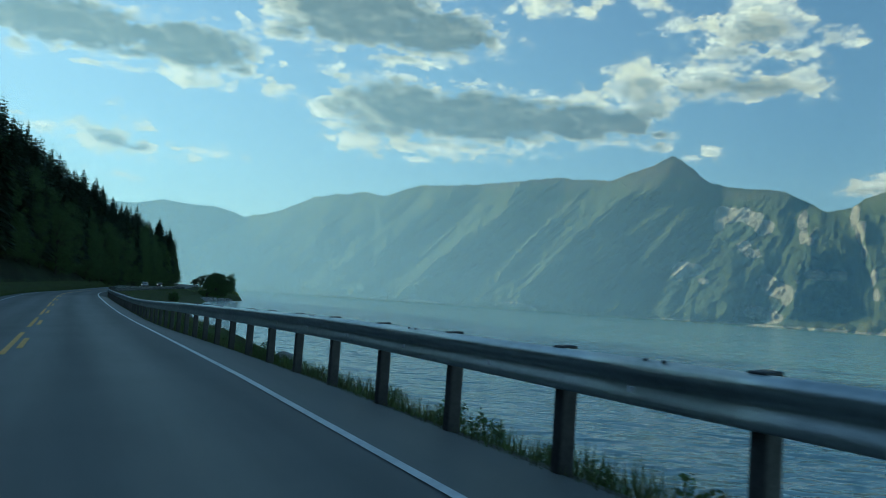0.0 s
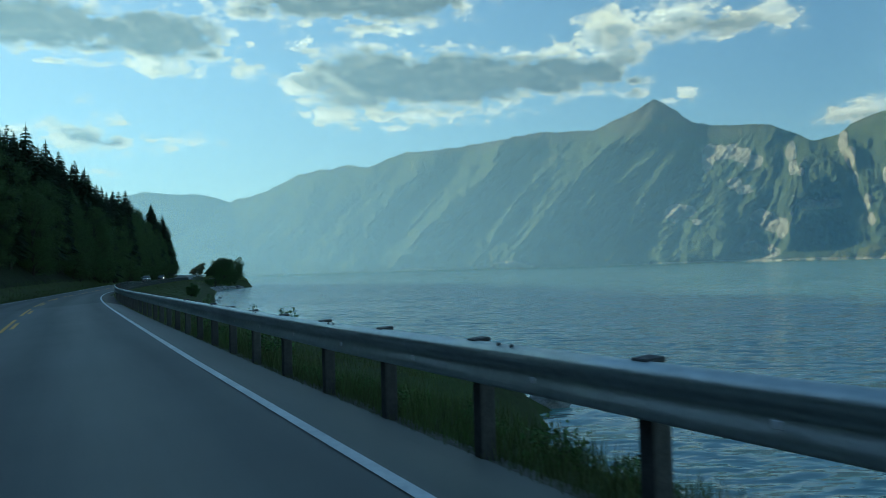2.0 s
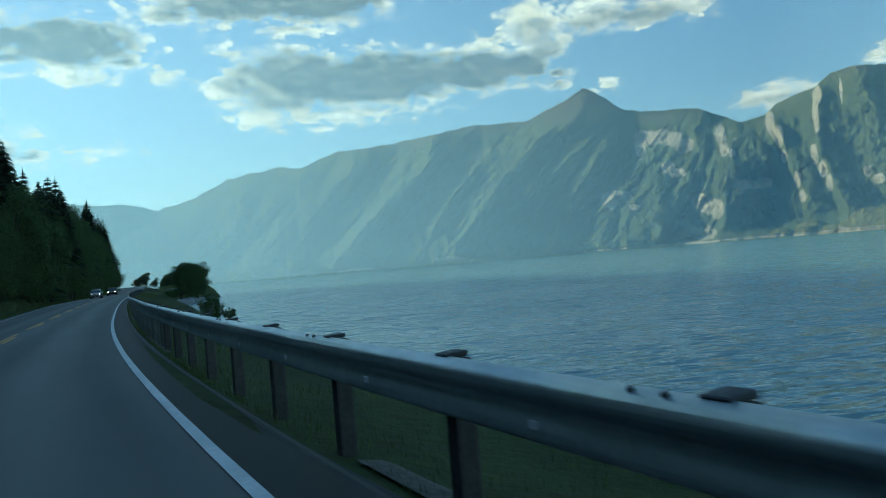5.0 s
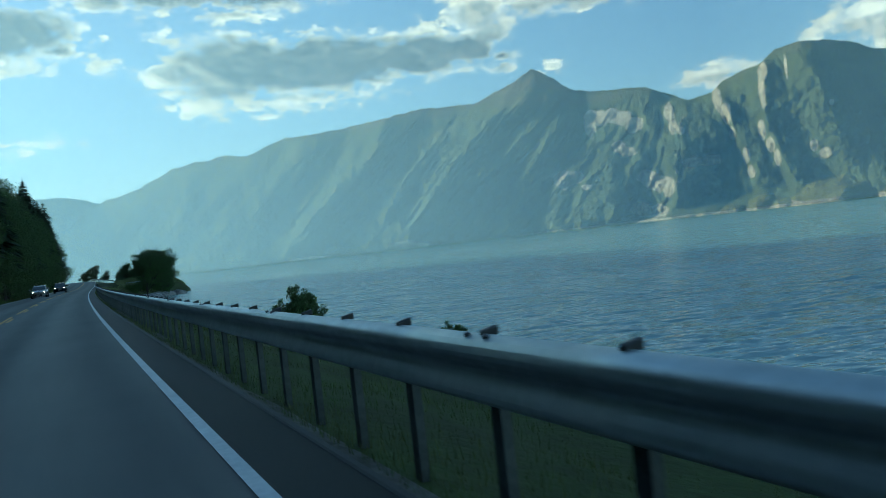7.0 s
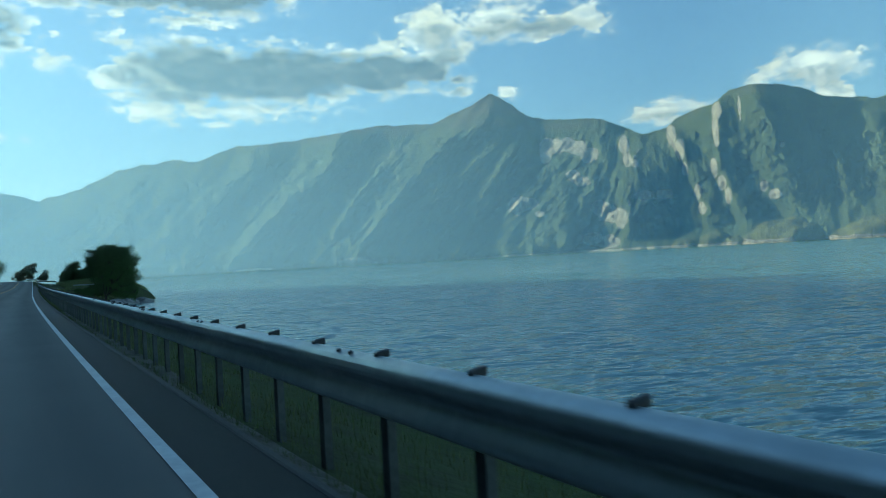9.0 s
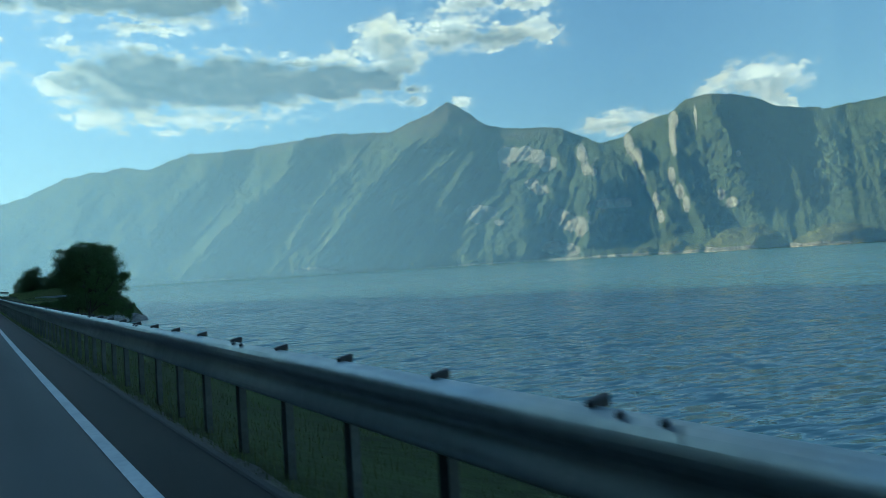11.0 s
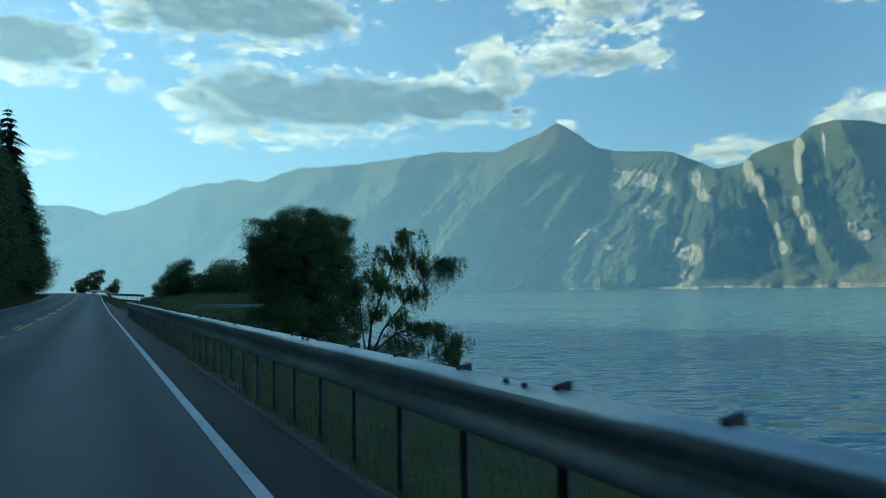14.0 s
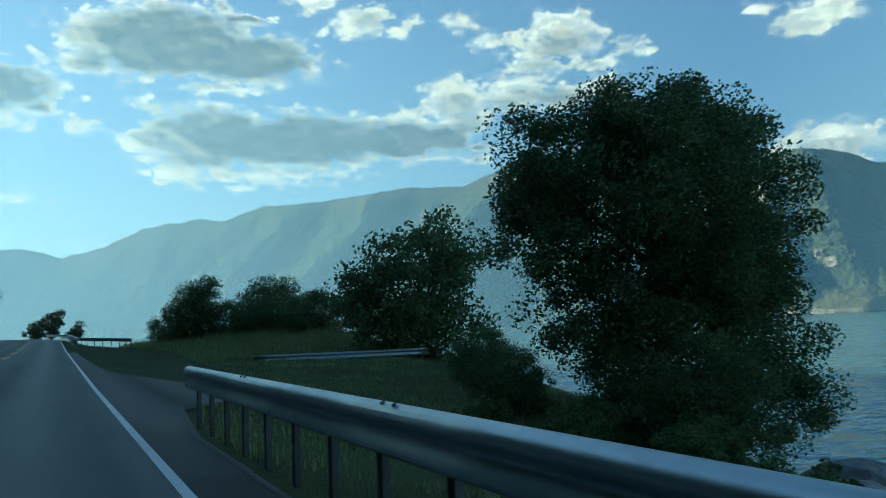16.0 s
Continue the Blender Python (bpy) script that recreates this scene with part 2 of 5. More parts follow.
def leaf_material(name, base, other, through=0.35, scale=0.6):
    """Leaves: matt, uneven in colour, and letting some light through."""
    m = material(name, base, other, scale, 0.6, spread=0.35, spec=0.3)
    n = m.node_tree
    p = next(x for x in n.nodes if x.type == "BSDF_PRINCIPLED")
    out = next(x for x in n.nodes if x.type == "OUTPUT_MATERIAL")
    t, mixer = n.nodes.new("ShaderNodeBsdfTranslucent"), n.nodes.new("ShaderNodeMixShader")
    n.links.new(p.inputs["Base Color"].links[0].from_socket, t.inputs[0])
    mixer.inputs[0].default_value = through
    n.links.new(p.outputs[0], mixer.inputs[1])
    n.links.new(t.outputs[0], mixer.inputs[2])
    n.links.new(mixer.outputs[0], out.inputs[0])
    return m


def asphalt_material(name, base, other, gloss=0.5):
    """Asphalt: aggregate grain, wide stains, paler wheel tracks along the lane (u runs along the road, v across it)."""
    m = bpy.data.materials.new(name)
    m.use_nodes = True
    n = Nodes(m.node_tree)
    out, p = n.add("ShaderNodeOutputMaterial"), n.add("ShaderNodeBsdfPrincipled")
    n.link(p.outputs[0], out.inputs[0])
    uv = n.add("ShaderNodeTexCoord").outputs["UV"]
    sep, long = n.add("ShaderNodeSeparateXYZ"), n.add("ShaderNodeCombineXYZ")
    n.link(uv, sep.inputs[0])
    n.put(long.inputs[0], n.math("MULTIPLY", sep.outputs[0], 0.06))
    n.put(long.inputs[1], n.math("MULTIPLY", sep.outputs[1], 1.1))
    streak = n.ramp(n.noise(long.outputs[0], 1.3, 5.0, 0.6), 0.3, 0.7)
    stain = n.ramp(n.noise(uv, 0.35, 5.0, 0.6), 0.3, 0.75)
    grain = n.ramp(n.noise(uv, 70.0, 2.0, 0.7), 0.3, 0.7)
    track = n.math("ABSOLUTE", n.math("SINE", n.math("MULTIPLY", n.math("ADD", sep.outputs[1], 0.45), math.pi / 1.75)))
    fac = n.math("ADD", n.math("MULTIPLY", streak, 0.35), n.math("ADD", n.math("MULTIPLY", stain, 0.25), n.math("ADD", n.math("MULTIPLY", grain, 0.2), n.math("MULTIPLY", track, 0.2))))
    n.link(n.mix(fac, base, other), p.inputs["Base Color"])
    n.put(p.inputs["Roughness"], n.ramp(track, 0.0, 1.0, 0.80, 0.60, False))
    p.inputs["Specular IOR Level"].default_value = gloss
    b = n.add("ShaderNodeBump")
    b.inputs["Strength"].default_value, b.inputs["Distance"].default_value = 0.5, 0.01
    n.link(n.noise(uv, 90.0, 3.0, 0.7), b.inputs["Height"])
    n.link(b.outputs[0], p.inputs["Normal"])
    return m


def water_material():
    """Fjord water: clear dark body with two trains of wind ripples and calmer and rougher patches."""
    m = bpy.data.materials.new("fjord_water")
    m.use_nodes = True
    n = Nodes(m.node_tree)
    out, p = n.add("ShaderNodeOutputMaterial"), n.add("ShaderNodeBsdfPrincipled")
    n.link(p.outputs[0], out.inputs[0])
    p.inputs["Base Color"].default_value = (0.15, 0.285, 0.265, 1)
    p.inputs["Roughness"].default_value, p.inputs["IOR"].default_value = 0.08, 2.7
    vec = n.add("ShaderNodeTexCoord").outputs["Object"]
    turned = n.add("ShaderNodeMapping")
    turned.inputs["Rotation"].default_value = (0, 0, radians(20))
    turned.inputs["Scale"].default_value = (0.32, 1.0, 1.0)
    n.link(vec, turned.inputs[0])
    calm = n.math("MULTIPLY", n.ramp(n.noise(turned.outputs[0], 0.012, 5.0, 0.6), 0.34, 0.66, 0.55, 1.15), n.ramp(n.noise(turned.outputs[0], 0.05, 4.0, 0.6), 0.3, 0.7, 0.75, 1.2))
    slope = None
    for scale, size, detail in ((0.45, 0.6, 2.0), (1.9, 2.5, 3.0), (6.5, 1.5, 2.0)):
        tex = n.add("ShaderNodeTexNoise")
        n.link(turned.outputs[0], tex.inputs["Vector"])
        tex.inputs["Scale"].default_value, tex.inputs["Detail"].default_value, tex.inputs["Distortion"].default_value = scale, detail, 0.3
        less, grow = n.add("ShaderNodeVectorMath", "SUBTRACT"), n.add("ShaderNodeVectorMath", "SCALE")
        n.link(tex.outputs["Color"], less.inputs[0])
        less.inputs[1].default_value = (0.5, 0.5, 0.5)
        n.link(less.outputs[0], grow.inputs[0])
        grow.inputs[3].default_value = size
        if slope is None:
            slope = grow.outputs[0]
        else:
            both = n.add("ShaderNodeVectorMath", "ADD")
            n.link(slope, both.inputs[0])
            n.link(grow.outputs[0], both.inputs[1])
            slope = both.outputs[0]
    sized, flat, stand, unit = n.add("ShaderNodeVectorMath", "SCALE"), n.add("ShaderNodeVectorMath", "MULTIPLY"), n.add("ShaderNodeVectorMath", "ADD"), n.add("ShaderNodeVectorMath", "NORMALIZE")
    n.link(slope, sized.inputs[0])
    n.put(sized.inputs[3], calm)
    n.link(sized.outputs[0], flat.inputs[0])
    flat.inputs[1].default_value = (WAVES, WAVES, 0.0)
    n.link(flat.outputs[0], stand.inputs[0])
    stand.inputs[1].default_value = (-0.02, -0.085, 1)          # all normals lean towards the road, so that the water mirrors more sky
    n.link(stand.outputs[0], unit.inputs[0])
    n.link(unit.outputs[0], p.inputs["Normal"])
    return m


def mountain_material(name, forest, alp, rock, alp_from, alp_to):
    """Far slopes: forest below, grass and heath above the tree line, bare rock where the mesh says so."""
    m = bpy.data.materials.new(name)
    m.use_nodes = True
    n = Nodes(m.node_tree)
    out, p = n.add("ShaderNodeOutputMaterial"), n.add("ShaderNodeBsdfPrincipled")
    n.link(p.outputs[0], out.inputs[0])
    vec = n.add("ShaderNodeTexCoord").outputs["Object"]
    xyz = n.add("ShaderNodeSeparateXYZ")
    n.link(vec, xyz.inputs[0])
    wide, fine = n.noise(vec, 0.004, 6.0, 0.6), n.noise(vec, 0.055, 5.0, 0.75)
    speck = n.ramp(fine, 0.35, 0.68)
    trees = n.mix(speck, tuple(c * 1.4 for c in forest), tuple(c * 0.44 for c in forest))
    trees = n.mix(n.math("MULTIPLY", n.ramp(wide, 0.4, 0.7), 0.6), trees, tuple(c * 1.5 for c in forest))
    trees = n.mix(n.ramp(n.noise(vec, 0.013, 6.0, 0.7), 0.5, 0.68, 0.0, 0.55), trees, tuple(c * k for c, k in zip(forest, (1.6, 1.55, 1.4))))
    line = n.ramp(n.math("ADD", xyz.outputs[2], n.math("MULTIPLY", n.math("SUBTRACT", wide, 0.5), 700.0)), alp_from, alp_to)
    heath = n.mix(speck, alp, tuple(c * 0.6 for c in alp))
    green = n.mix(line, trees, heath)
    streaked = n.add("ShaderNodeMapping")
    streaked.inputs["Scale"].default_value = (1, 1, 0.25)
    n.link(vec, streaked.inputs[0])
    face = n.mix(n.ramp(n.noise(streaked.outputs[0], 0.06, 6.0, 0.7), 0.3, 0.7), rock, tuple(c * 0.4 for c in rock))
    attribute = n.add("ShaderNodeAttribute")
    attribute.attribute_name = "rock"
    bare = attribute.outputs["Fac"]
    mask = n.ramp(n.math("ADD", bare, n.math("MULTIPLY", n.math("SUBTRACT", n.math("ADD", n.math("MULTIPLY", n.noise(vec, 0.022, 9.0, 0.7), 0.55), n.math("MULTIPLY", n.noise(streaked.outputs[0], 0.05, 5.0, 0.7), 0.45)), 0.5), 2.0)), 0.30, 0.44)
    n.link(n.mix(mask, green, face), p.inputs["Base Color"])
    p.inputs["Roughness"].default_value, p.inputs["Specular IOR Level"].default_value = 0.95, 0.1
    b = n.add("ShaderNodeBump")
    b.inputs["Strength"].default_value, b.inputs["Distance"].default_value = 1.0, 30.0
    n.link(n.math("ADD", n.math("MULTIPLY", fine, 1.6), n.math("MULTIPLY", n.noise(vec, 0.018, 5.0, 0.65), 1.0)), b.inputs["Height"])
    n.link(b.outputs[0], p.inputs["Normal"])
    return m


def veil_material():
    """Added sheets tinted to look like evening haze over the fjord: mostly clear, scattering a little of the light;
    thicker low down and towards the sun.
    """
    m = bpy.data.materials.new("haze")
    m.use_nodes = True
    n = Nodes(m.node_tree)
    out = n.add("ShaderNodeOutputMaterial")
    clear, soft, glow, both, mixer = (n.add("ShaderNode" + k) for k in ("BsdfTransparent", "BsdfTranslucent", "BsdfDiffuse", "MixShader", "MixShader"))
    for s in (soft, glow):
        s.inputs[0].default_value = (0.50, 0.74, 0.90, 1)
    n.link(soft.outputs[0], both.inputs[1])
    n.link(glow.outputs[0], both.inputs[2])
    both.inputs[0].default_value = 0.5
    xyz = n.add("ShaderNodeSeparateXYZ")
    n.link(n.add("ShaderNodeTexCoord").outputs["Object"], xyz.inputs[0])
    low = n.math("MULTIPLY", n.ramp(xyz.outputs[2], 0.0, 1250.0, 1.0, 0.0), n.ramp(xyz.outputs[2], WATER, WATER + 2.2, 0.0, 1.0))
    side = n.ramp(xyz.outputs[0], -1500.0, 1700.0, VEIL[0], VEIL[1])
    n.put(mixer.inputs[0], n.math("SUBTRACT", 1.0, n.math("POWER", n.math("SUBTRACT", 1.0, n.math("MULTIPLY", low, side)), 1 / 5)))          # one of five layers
    n.link(clear.outputs[0], mixer.inputs[1])
    n.link(both.outputs[0], mixer.inputs[2])
    n.link(mixer.outputs[0], out.inputs[0])
    return m


WAVES = 0.78
WATER = -3.5          # height of the fjord
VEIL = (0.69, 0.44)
M_ASPHALT = asphalt_material("worn_asphalt", (0.180, 0.182, 0.166), (0.108, 0.110, 0.101))
M_ASPHALT_NEW = asphalt_material("newer_asphalt", (0.142, 0.145, 0.130), (0.074, 0.077, 0.070))
M_LAY_BY = asphalt_material("lay_by_asphalt", (0.056, 0.057, 0.056), (0.032, 0.033, 0.033), 0.16)
M_SHOULDER = asphalt_material("shoulder_asphalt", (0.044, 0.046, 0.045), (0.024, 0.026, 0.026), 0.12)
M_WHITE = material("white_road_paint", (0.85, 0.86, 0.84), (0.62, 0.63, 0.62), 1.5, 0.6, bump=0.3, bump_scale=60)
M_YELLOW = material("yellow_road_paint", (0.85, 0.46, 0.06), (0.62, 0.33, 0.06), 1.5, 0.6, bump=0.3, bump_scale=60)
M_STEEL = material("galvanised_steel", (0.50, 0.555, 0.555), (0.42, 0.47, 0.47), 1.2, 0.42, metal=0.82, bump=0.15, bump_scale=30)
M_POST = material("weathered_post_steel", (0.10, 0.114, 0.112), (0.05, 0.057, 0.056), 2.0, 0.6, metal=0.6, bump=0.2, bump_scale=40, spread=0.2)
M_WOODPOST = material("dark_weathered_post", (0.085, 0.08, 0.072), (0.045, 0.043, 0.04), 2.0, 0.85, bump=0.4, bump_scale=30, spread=0.2)
M_CAP = material("dark_cap", (0.05, 0.053, 0.055), (0.03, 0.032, 0.034), 5.0, 0.6, bump=0.2, bump_scale=50)
M_REFLECT = material("white_reflector", (0.85, 0.86, 0.86), (0.7, 0.7, 0.7), 9.0, 0.25)
M_KERB = asphalt_material("pale_kerb_asphalt", (0.11, 0.11, 0.104), (0.05, 0.051, 0.049), 0.15)
M_BOLT = material("bolt_steel", (0.13, 0.135, 0.14), (0.08, 0.08, 0.085), 9.0, 0.5, metal=0.7)
M_GROUND = material("verge_soil_and_grass", (0.064, 0.090, 0.028), (0.052, 0.055, 0.029), 0.35, 0.95, bump=0.8, bump_scale=5.0, spec=0.1)
M_GRAVEL = material("verge_gravel", (0.17, 0.16, 0.14), (0.07, 0.07, 0.055), 1.3, 0.95, bump=0.9, bump_scale=30.0, spec=0.1)
M_GRASS = leaf_material("grass_blades", (0.09, 0.135, 0.034), (0.12, 0.125, 0.05), 0.35, 0.3)
# the same grass in a lighter colour, as though more light fell there
M_GRASS_LIT = leaf_material("lit_grass_blades", (0.22, 0.29, 0.095), (0.25, 0.255, 0.12), 0.4, 0.3)
M_LEAF = leaf_material("broad_leaves", (0.12, 0.172, 0.066), (0.075, 0.118, 0.044), 0.42)
M_LEAF_PALE = leaf_material("birch_leaves", (0.115, 0.18, 0.056), (0.072, 0.118, 0.038), 0.4)
M_NEEDLE = leaf_material("needles", (0.042, 0.066, 0.032), (0.026, 0.044, 0.022), 0.12)
M_BARK = material("dark_bark", (0.075, 0.062, 0.05), (0.035, 0.03, 0.025), 3.0, 0.95, bump=0.8, bump_scale=14)
M_ROCK = material("shore_rock", (0.36, 0.355, 0.34), (0.15, 0.15, 0.145), 0.9, 0.9, bump=0.8, bump_scale=5, spread=0.25)
M_HILL = material("forest_floor", (0.03, 0.042, 0.018), (0.018, 0.02, 0.012), 0.15, 0.95, bump=0.8, bump_scale=2.0, spec=0.1)
M_WATER = water_material()
M_MOUNTAIN = mountain_material("mountain_slopes", (0.135, 0.165, 0.07), (0.24, 0.215, 0.14), (0.95, 0.85, 0.58), 520.0, 900.0)
# yellower and lighter than the slopes: sunlight put into the woods' colour
M_HEADLAND_SUNNY = mountain_material("sunlit_headland_woods", (0.25, 0.245, 0.085), (0.24, 0.22, 0.12), (0.78, 0.66, 0.46), 520.0, 900.0)
M_FAR = mountain_material("far_mountain", (0.06, 0.095, 0.06), (0.10, 0.12, 0.08), (0.3, 0.3, 0.28), 450.0, 700.0)
M_HAZE_SHEET = veil_material()


# ---- the road's plan: s runs along the right-hand white line, l to its right ----
HEADING = [(-200, 23.75), (36, 23.7), (60, 23.4), (80, 23.1), (96, 21.2), (108, 18.9), (120, 16.9), (132, 15.6), (156, 15.2), (180, 14.7), (204, 14.3),
           (228, 13.9), (252, 13.6), (276, 13.4), (420, 13.4), (480, 21.0), (560, 36.0), (720, 52.0)]
RISE = [(-200, 0.6), (-40, 0.55), (0, 0.42), (12, 0.37), (22, 0.25), (32, 0.12), (42, 0.03), (52, 0.0), (335, 0.0), (380, 0.35), (430, 1.15), (480, 1.6), (560, 1.9), (720, 2.0)]
# beyond about 660 the hillside is unseen and added to block the sun
S0, S1 = -160.0, 900.0
_s = np.arange(S0, S1 + 0.5, 0.5)
_h = np.radians(np.interp(_s, *zip(*HEADING)))
_h = np.convolve(np.pad(_h, 16, "edge"), np.ones(33) / 33, "valid")
_x, _y = np.cumsum(-np.sin(_h)) * 0.5, np.cumsum(np.cos(_h)) * 0.5
_x += 2.2 - np.interp(0, _s, _x)
_y += 0.91 - np.interp(0, _s, _y)


def on_road(s, l):
    """World x, y of a place beside the road."""
    h = np.interp(s, _s, _h)
    return np.interp(s, _s, _x) + np.cos(h) * l, np.interp(s, _s, _y) + np.sin(h) * l


def road_z(s):
    return np.interp(s, *zip(*RISE))


def ease(v, a, b):
    u = np.clip((v - a) / (b - a), 0, 1)
    return u * u * (3 - 2 * u)


def bank(s):
    """Cross fall of the carriageway: in the bend it tips towards its inner side."""
    return 0.075 * (1 - ease(s, 118, 215))


def tip(s, l):
    """Height that the cross fall adds at l."""
    return bank(s) * np.clip(l, -8.1, 0)


def lane(s):
    """Width of one lane."""
    return 3.32 + 0.18 * float(ease(s, 90, 190))


def rail_gap(s):
    return np.interp(s, (0, 45, 85, 130, 240, 280), (1.06, 1.04, 0.93, 0.79, 0.83, 0.86))


def rail_foot(s):
    return np.interp(s, (0, 18, 36, 90, 130), (0.02, -0.05, -0.20, -0.20, -0.03))


def lay_by_edge(s):
    return np.interp(s, (321, 324, 327, 329, 330.3, 332, 335, 344, 353.5, 362, 372, 378), (0.62, 0.62, 0.9, 1.1, 1.7, 3.4, 4.7, 5.1, 4.6, 3.3, 1.6, 0.7))


def place_at(s, l, z=None, turn=0.0):
    """The pose of a thing that stands beside the road, its y along the road."""
    x, y = on_road(s, l)
    z = ground_z(s, l) if z is None else z
    return pose(float(x), float(y), float(z), 0, 0, math.degrees(float(np.interp(s, _s, _h))) + turn)


def lattice(x, y, seed):
    """Random values at whole numbers, from 0 to 1."""
    v = np.sin(x * 127.1 + y * 311.7 + seed * 74.7) * 43758.5453
    return v - np.floor(v)


def smooth_noise(x, y, seed=0):
    x, y = np.asarray(x, float), np.asarray(y, float)
    i, j = np.floor(x), np.floor(y)
    u, v = x - i, y - j
    u, v = u * u * (3 - 2 * u), v * v * (3 - 2 * v)
    a, b, c, d = lattice(i, j, seed), lattice(i + 1, j, seed), lattice(i, j + 1, seed), lattice(i + 1, j + 1, seed)
    return (a + (b - a) * u) * (1 - v) + (c + (d - c) * u) * v


def fractal(x, y, octaves=5, seed=0, gain=0.5):
    total, size, norm = 0.0, 1.0, 0.0
    for k in range(octaves):
        total = total + size * smooth_noise(np.asarray(x) * 2.03**k, np.asarray(y) * 2.03**k, seed + k)
        norm, size = norm + size, size * gain
    return total / norm


def ground_z(s, l):
    """Height of the ground beside the road."""
    s, l = np.asarray(s, float), np.asarray(l, float)
    base = road_z(s)
    edge = rail_gap(s) - 0.1
    out = np.maximum(l - edge, 0)
    lawn = rail_foot(s) - (0.17 + 0.13 * ease(s, 90, 150)) * out - 0.25 * np.maximum(l - 8.0, 0) * (1 - ease(s, 316, 330))
    shelf = 0.72 + 0.3 * ease(s, 20, 36) + 0.8 * ease(s, 40, 49) + 32.0 * ease(s, 49, 84)   # the bank widens along the road
    right = lawn - 0.95 * np.maximum(out - shelf, 0)
    # the point with the lay-by, its mound and the trees
    cape = ease(s, 318, 334) * (1 - ease(s, 395, 430))
    flat = rail_foot(s) + base - 0.03 - 0.10 * np.maximum(l - 0.62, 0)
    mound = 2.5 * np.exp(-(((s - 372) / 24.0) ** 2) - (((l - 14.0) / 7.5) ** 2))
    shore = -6.0 * ease(l - 6.5 * ease(s, 330, 352), 13.0, 20.5)
    point = flat + mound + shore
    right = np.where(l > edge, right * (1 - cape) + point * cape + base * (1 - cape), base)
    right = np.maximum(right + (fractal(s * 0.5, l * 0.6, 4, 3) - 0.5) * 0.5 * ease(out, 0.3, 2.0) * (1 - (1 - ease(l - lay_by_edge(s), 0.2, 1.6)) * ease(s, 314, 320) * (1 - ease(s, 374, 380))), WATER - 4.0)
    far = np.maximum(-7.9 - l, 0)
    verge = base - 0.25 * ease(far, 0.0, 1.6) + 0.55 * ease(far, 1.8, 4.2)
    slope = (0.62 + 0.16 * ease(s, 60, 160)) * np.maximum(far - 3.5, 0)
    slope = 165.0 * np.tanh(slope / 165.0)
    hill = verge + slope * (1 + 0.5 * (fractal(s * 0.018, l * 0.018, 4, 9) - 0.5)) + (fractal(s * 0.3, l * 0.3, 3, 5) - 0.5) * 0.4 * ease(far, 1.0, 6.0)
    return np.where(l < -7.9, hill, right) + tip(s, l) - 0.05 * ((l > -8.2) & (l < edge + 0.1)) - 0.25 * ((l > 0.2) & (l < edge + 0.1)) * (1 - ease(s, 92, 108))


def link(name, mesh, mat, parent=None, label=""):
    ob = new(name, mesh)
    if mat is not None and not mesh.materials:
        mesh.materials.append(mat)
    ob.parent = parent
    return tagged(ob, label)


def raw_mesh(name, verts, faces, smooth=False):
    me = bpy.data.meshes.new(name)
    me.from_pydata([tuple(map(float, v)) for v in verts], [], [tuple(map(int, f)) for f in faces])
    if smooth:
        me.polygons.foreach_set("use_smooth", [True] * len(me.polygons))
    me.update()
    return me


def part(name, bm, mat, parent=None, label="", smooth=False):
    me = bpy.data.meshes.new(name)
    bm.to_mesh(me)
    bm.free()
    if smooth:
        me.polygons.foreach_set("use_smooth", [True] * len(me.polygons))
    return link(name, me, mat, parent, label)


def grid_faces(rows, cols):
    return [(i * cols + j, i * cols + j + 1, (i + 1) * cols + j + 1, (i + 1) * cols + j) for i in range(rows - 1) for j in range(cols - 1)]


def ribbon(name, ss, ls, zs, mat, parent=None, label="", smooth=False):
    """A sheet along the road: ss stations, ls and zs functions or numbers across; UVs in metres."""
    verts, uvs = [], []
    for s in ss:
        for l, z in zip(ls, zs):
            ll = l(s) if callable(l) else l
            x, y = on_road(s, ll)
            verts.append((x, y, float(road_z(s) + tip(s, ll)) + (z(s) if callable(z) else z)))
            uvs.append((s, ll))
    me = raw_mesh(name, verts, [f[::-1] for f in grid_faces(len(ss), len(ls))], smooth)
    layer = me.uv_layers.new(name="uv")
    for loop in me.loops:
        layer.data[loop.index].uv = uvs[loop.vertex_index]
    return link(name, me, mat, parent, label)


# ---- ground, road, water ----
def build_ground():
    ss = np.arange(S0, S1 + 1, 2.5)
    ls = np.concatenate([[-3200, -2200, -1400, -900, -650, -520, -430, -350, -290, -240, -200, -165, -135, -110, -90, -74, -60, -50, -42, -35, -29, -24, -20, -17, -15, -13.5, -12.2, -11.2, -10.3, -9.5, -8.9, -8.4, -8.0, -7.7],
                         [-4, -0.5, 0.5, 0.88, 1.0, 1.1, 1.25, 1.5, 1.8, 2.2, 2.7, 3.3, 4, 4.8, 5.7, 6.7, 7.8, 9, 10.3, 11.7, 13.2, 15, 17, 19, 21, 23.5, 26, 29, 33, 40]])
    sg, lg = np.meshgrid(ss, ls, indexing="ij")
    x, y = on_road(sg, lg)
    z = ground_z(sg, lg)
    me = raw_mesh("ground", np.stack([x, y, z], -1).reshape(-1, 3), [f[::-1] for f in grid_faces(len(ss), len(ls))], True)
    ob = link("ground", me, M_GROUND)
    me.materials.append(M_HILL)
    cols = len(ls) - 1
    for poly in me.polygons:
        if ls[poly.index % cols + 1] < -11.5:
            poly.material_index = 1
    return tagged(ob, "grassy roadside verge and wooded hillside above the fjord", "ground", kind="structure")


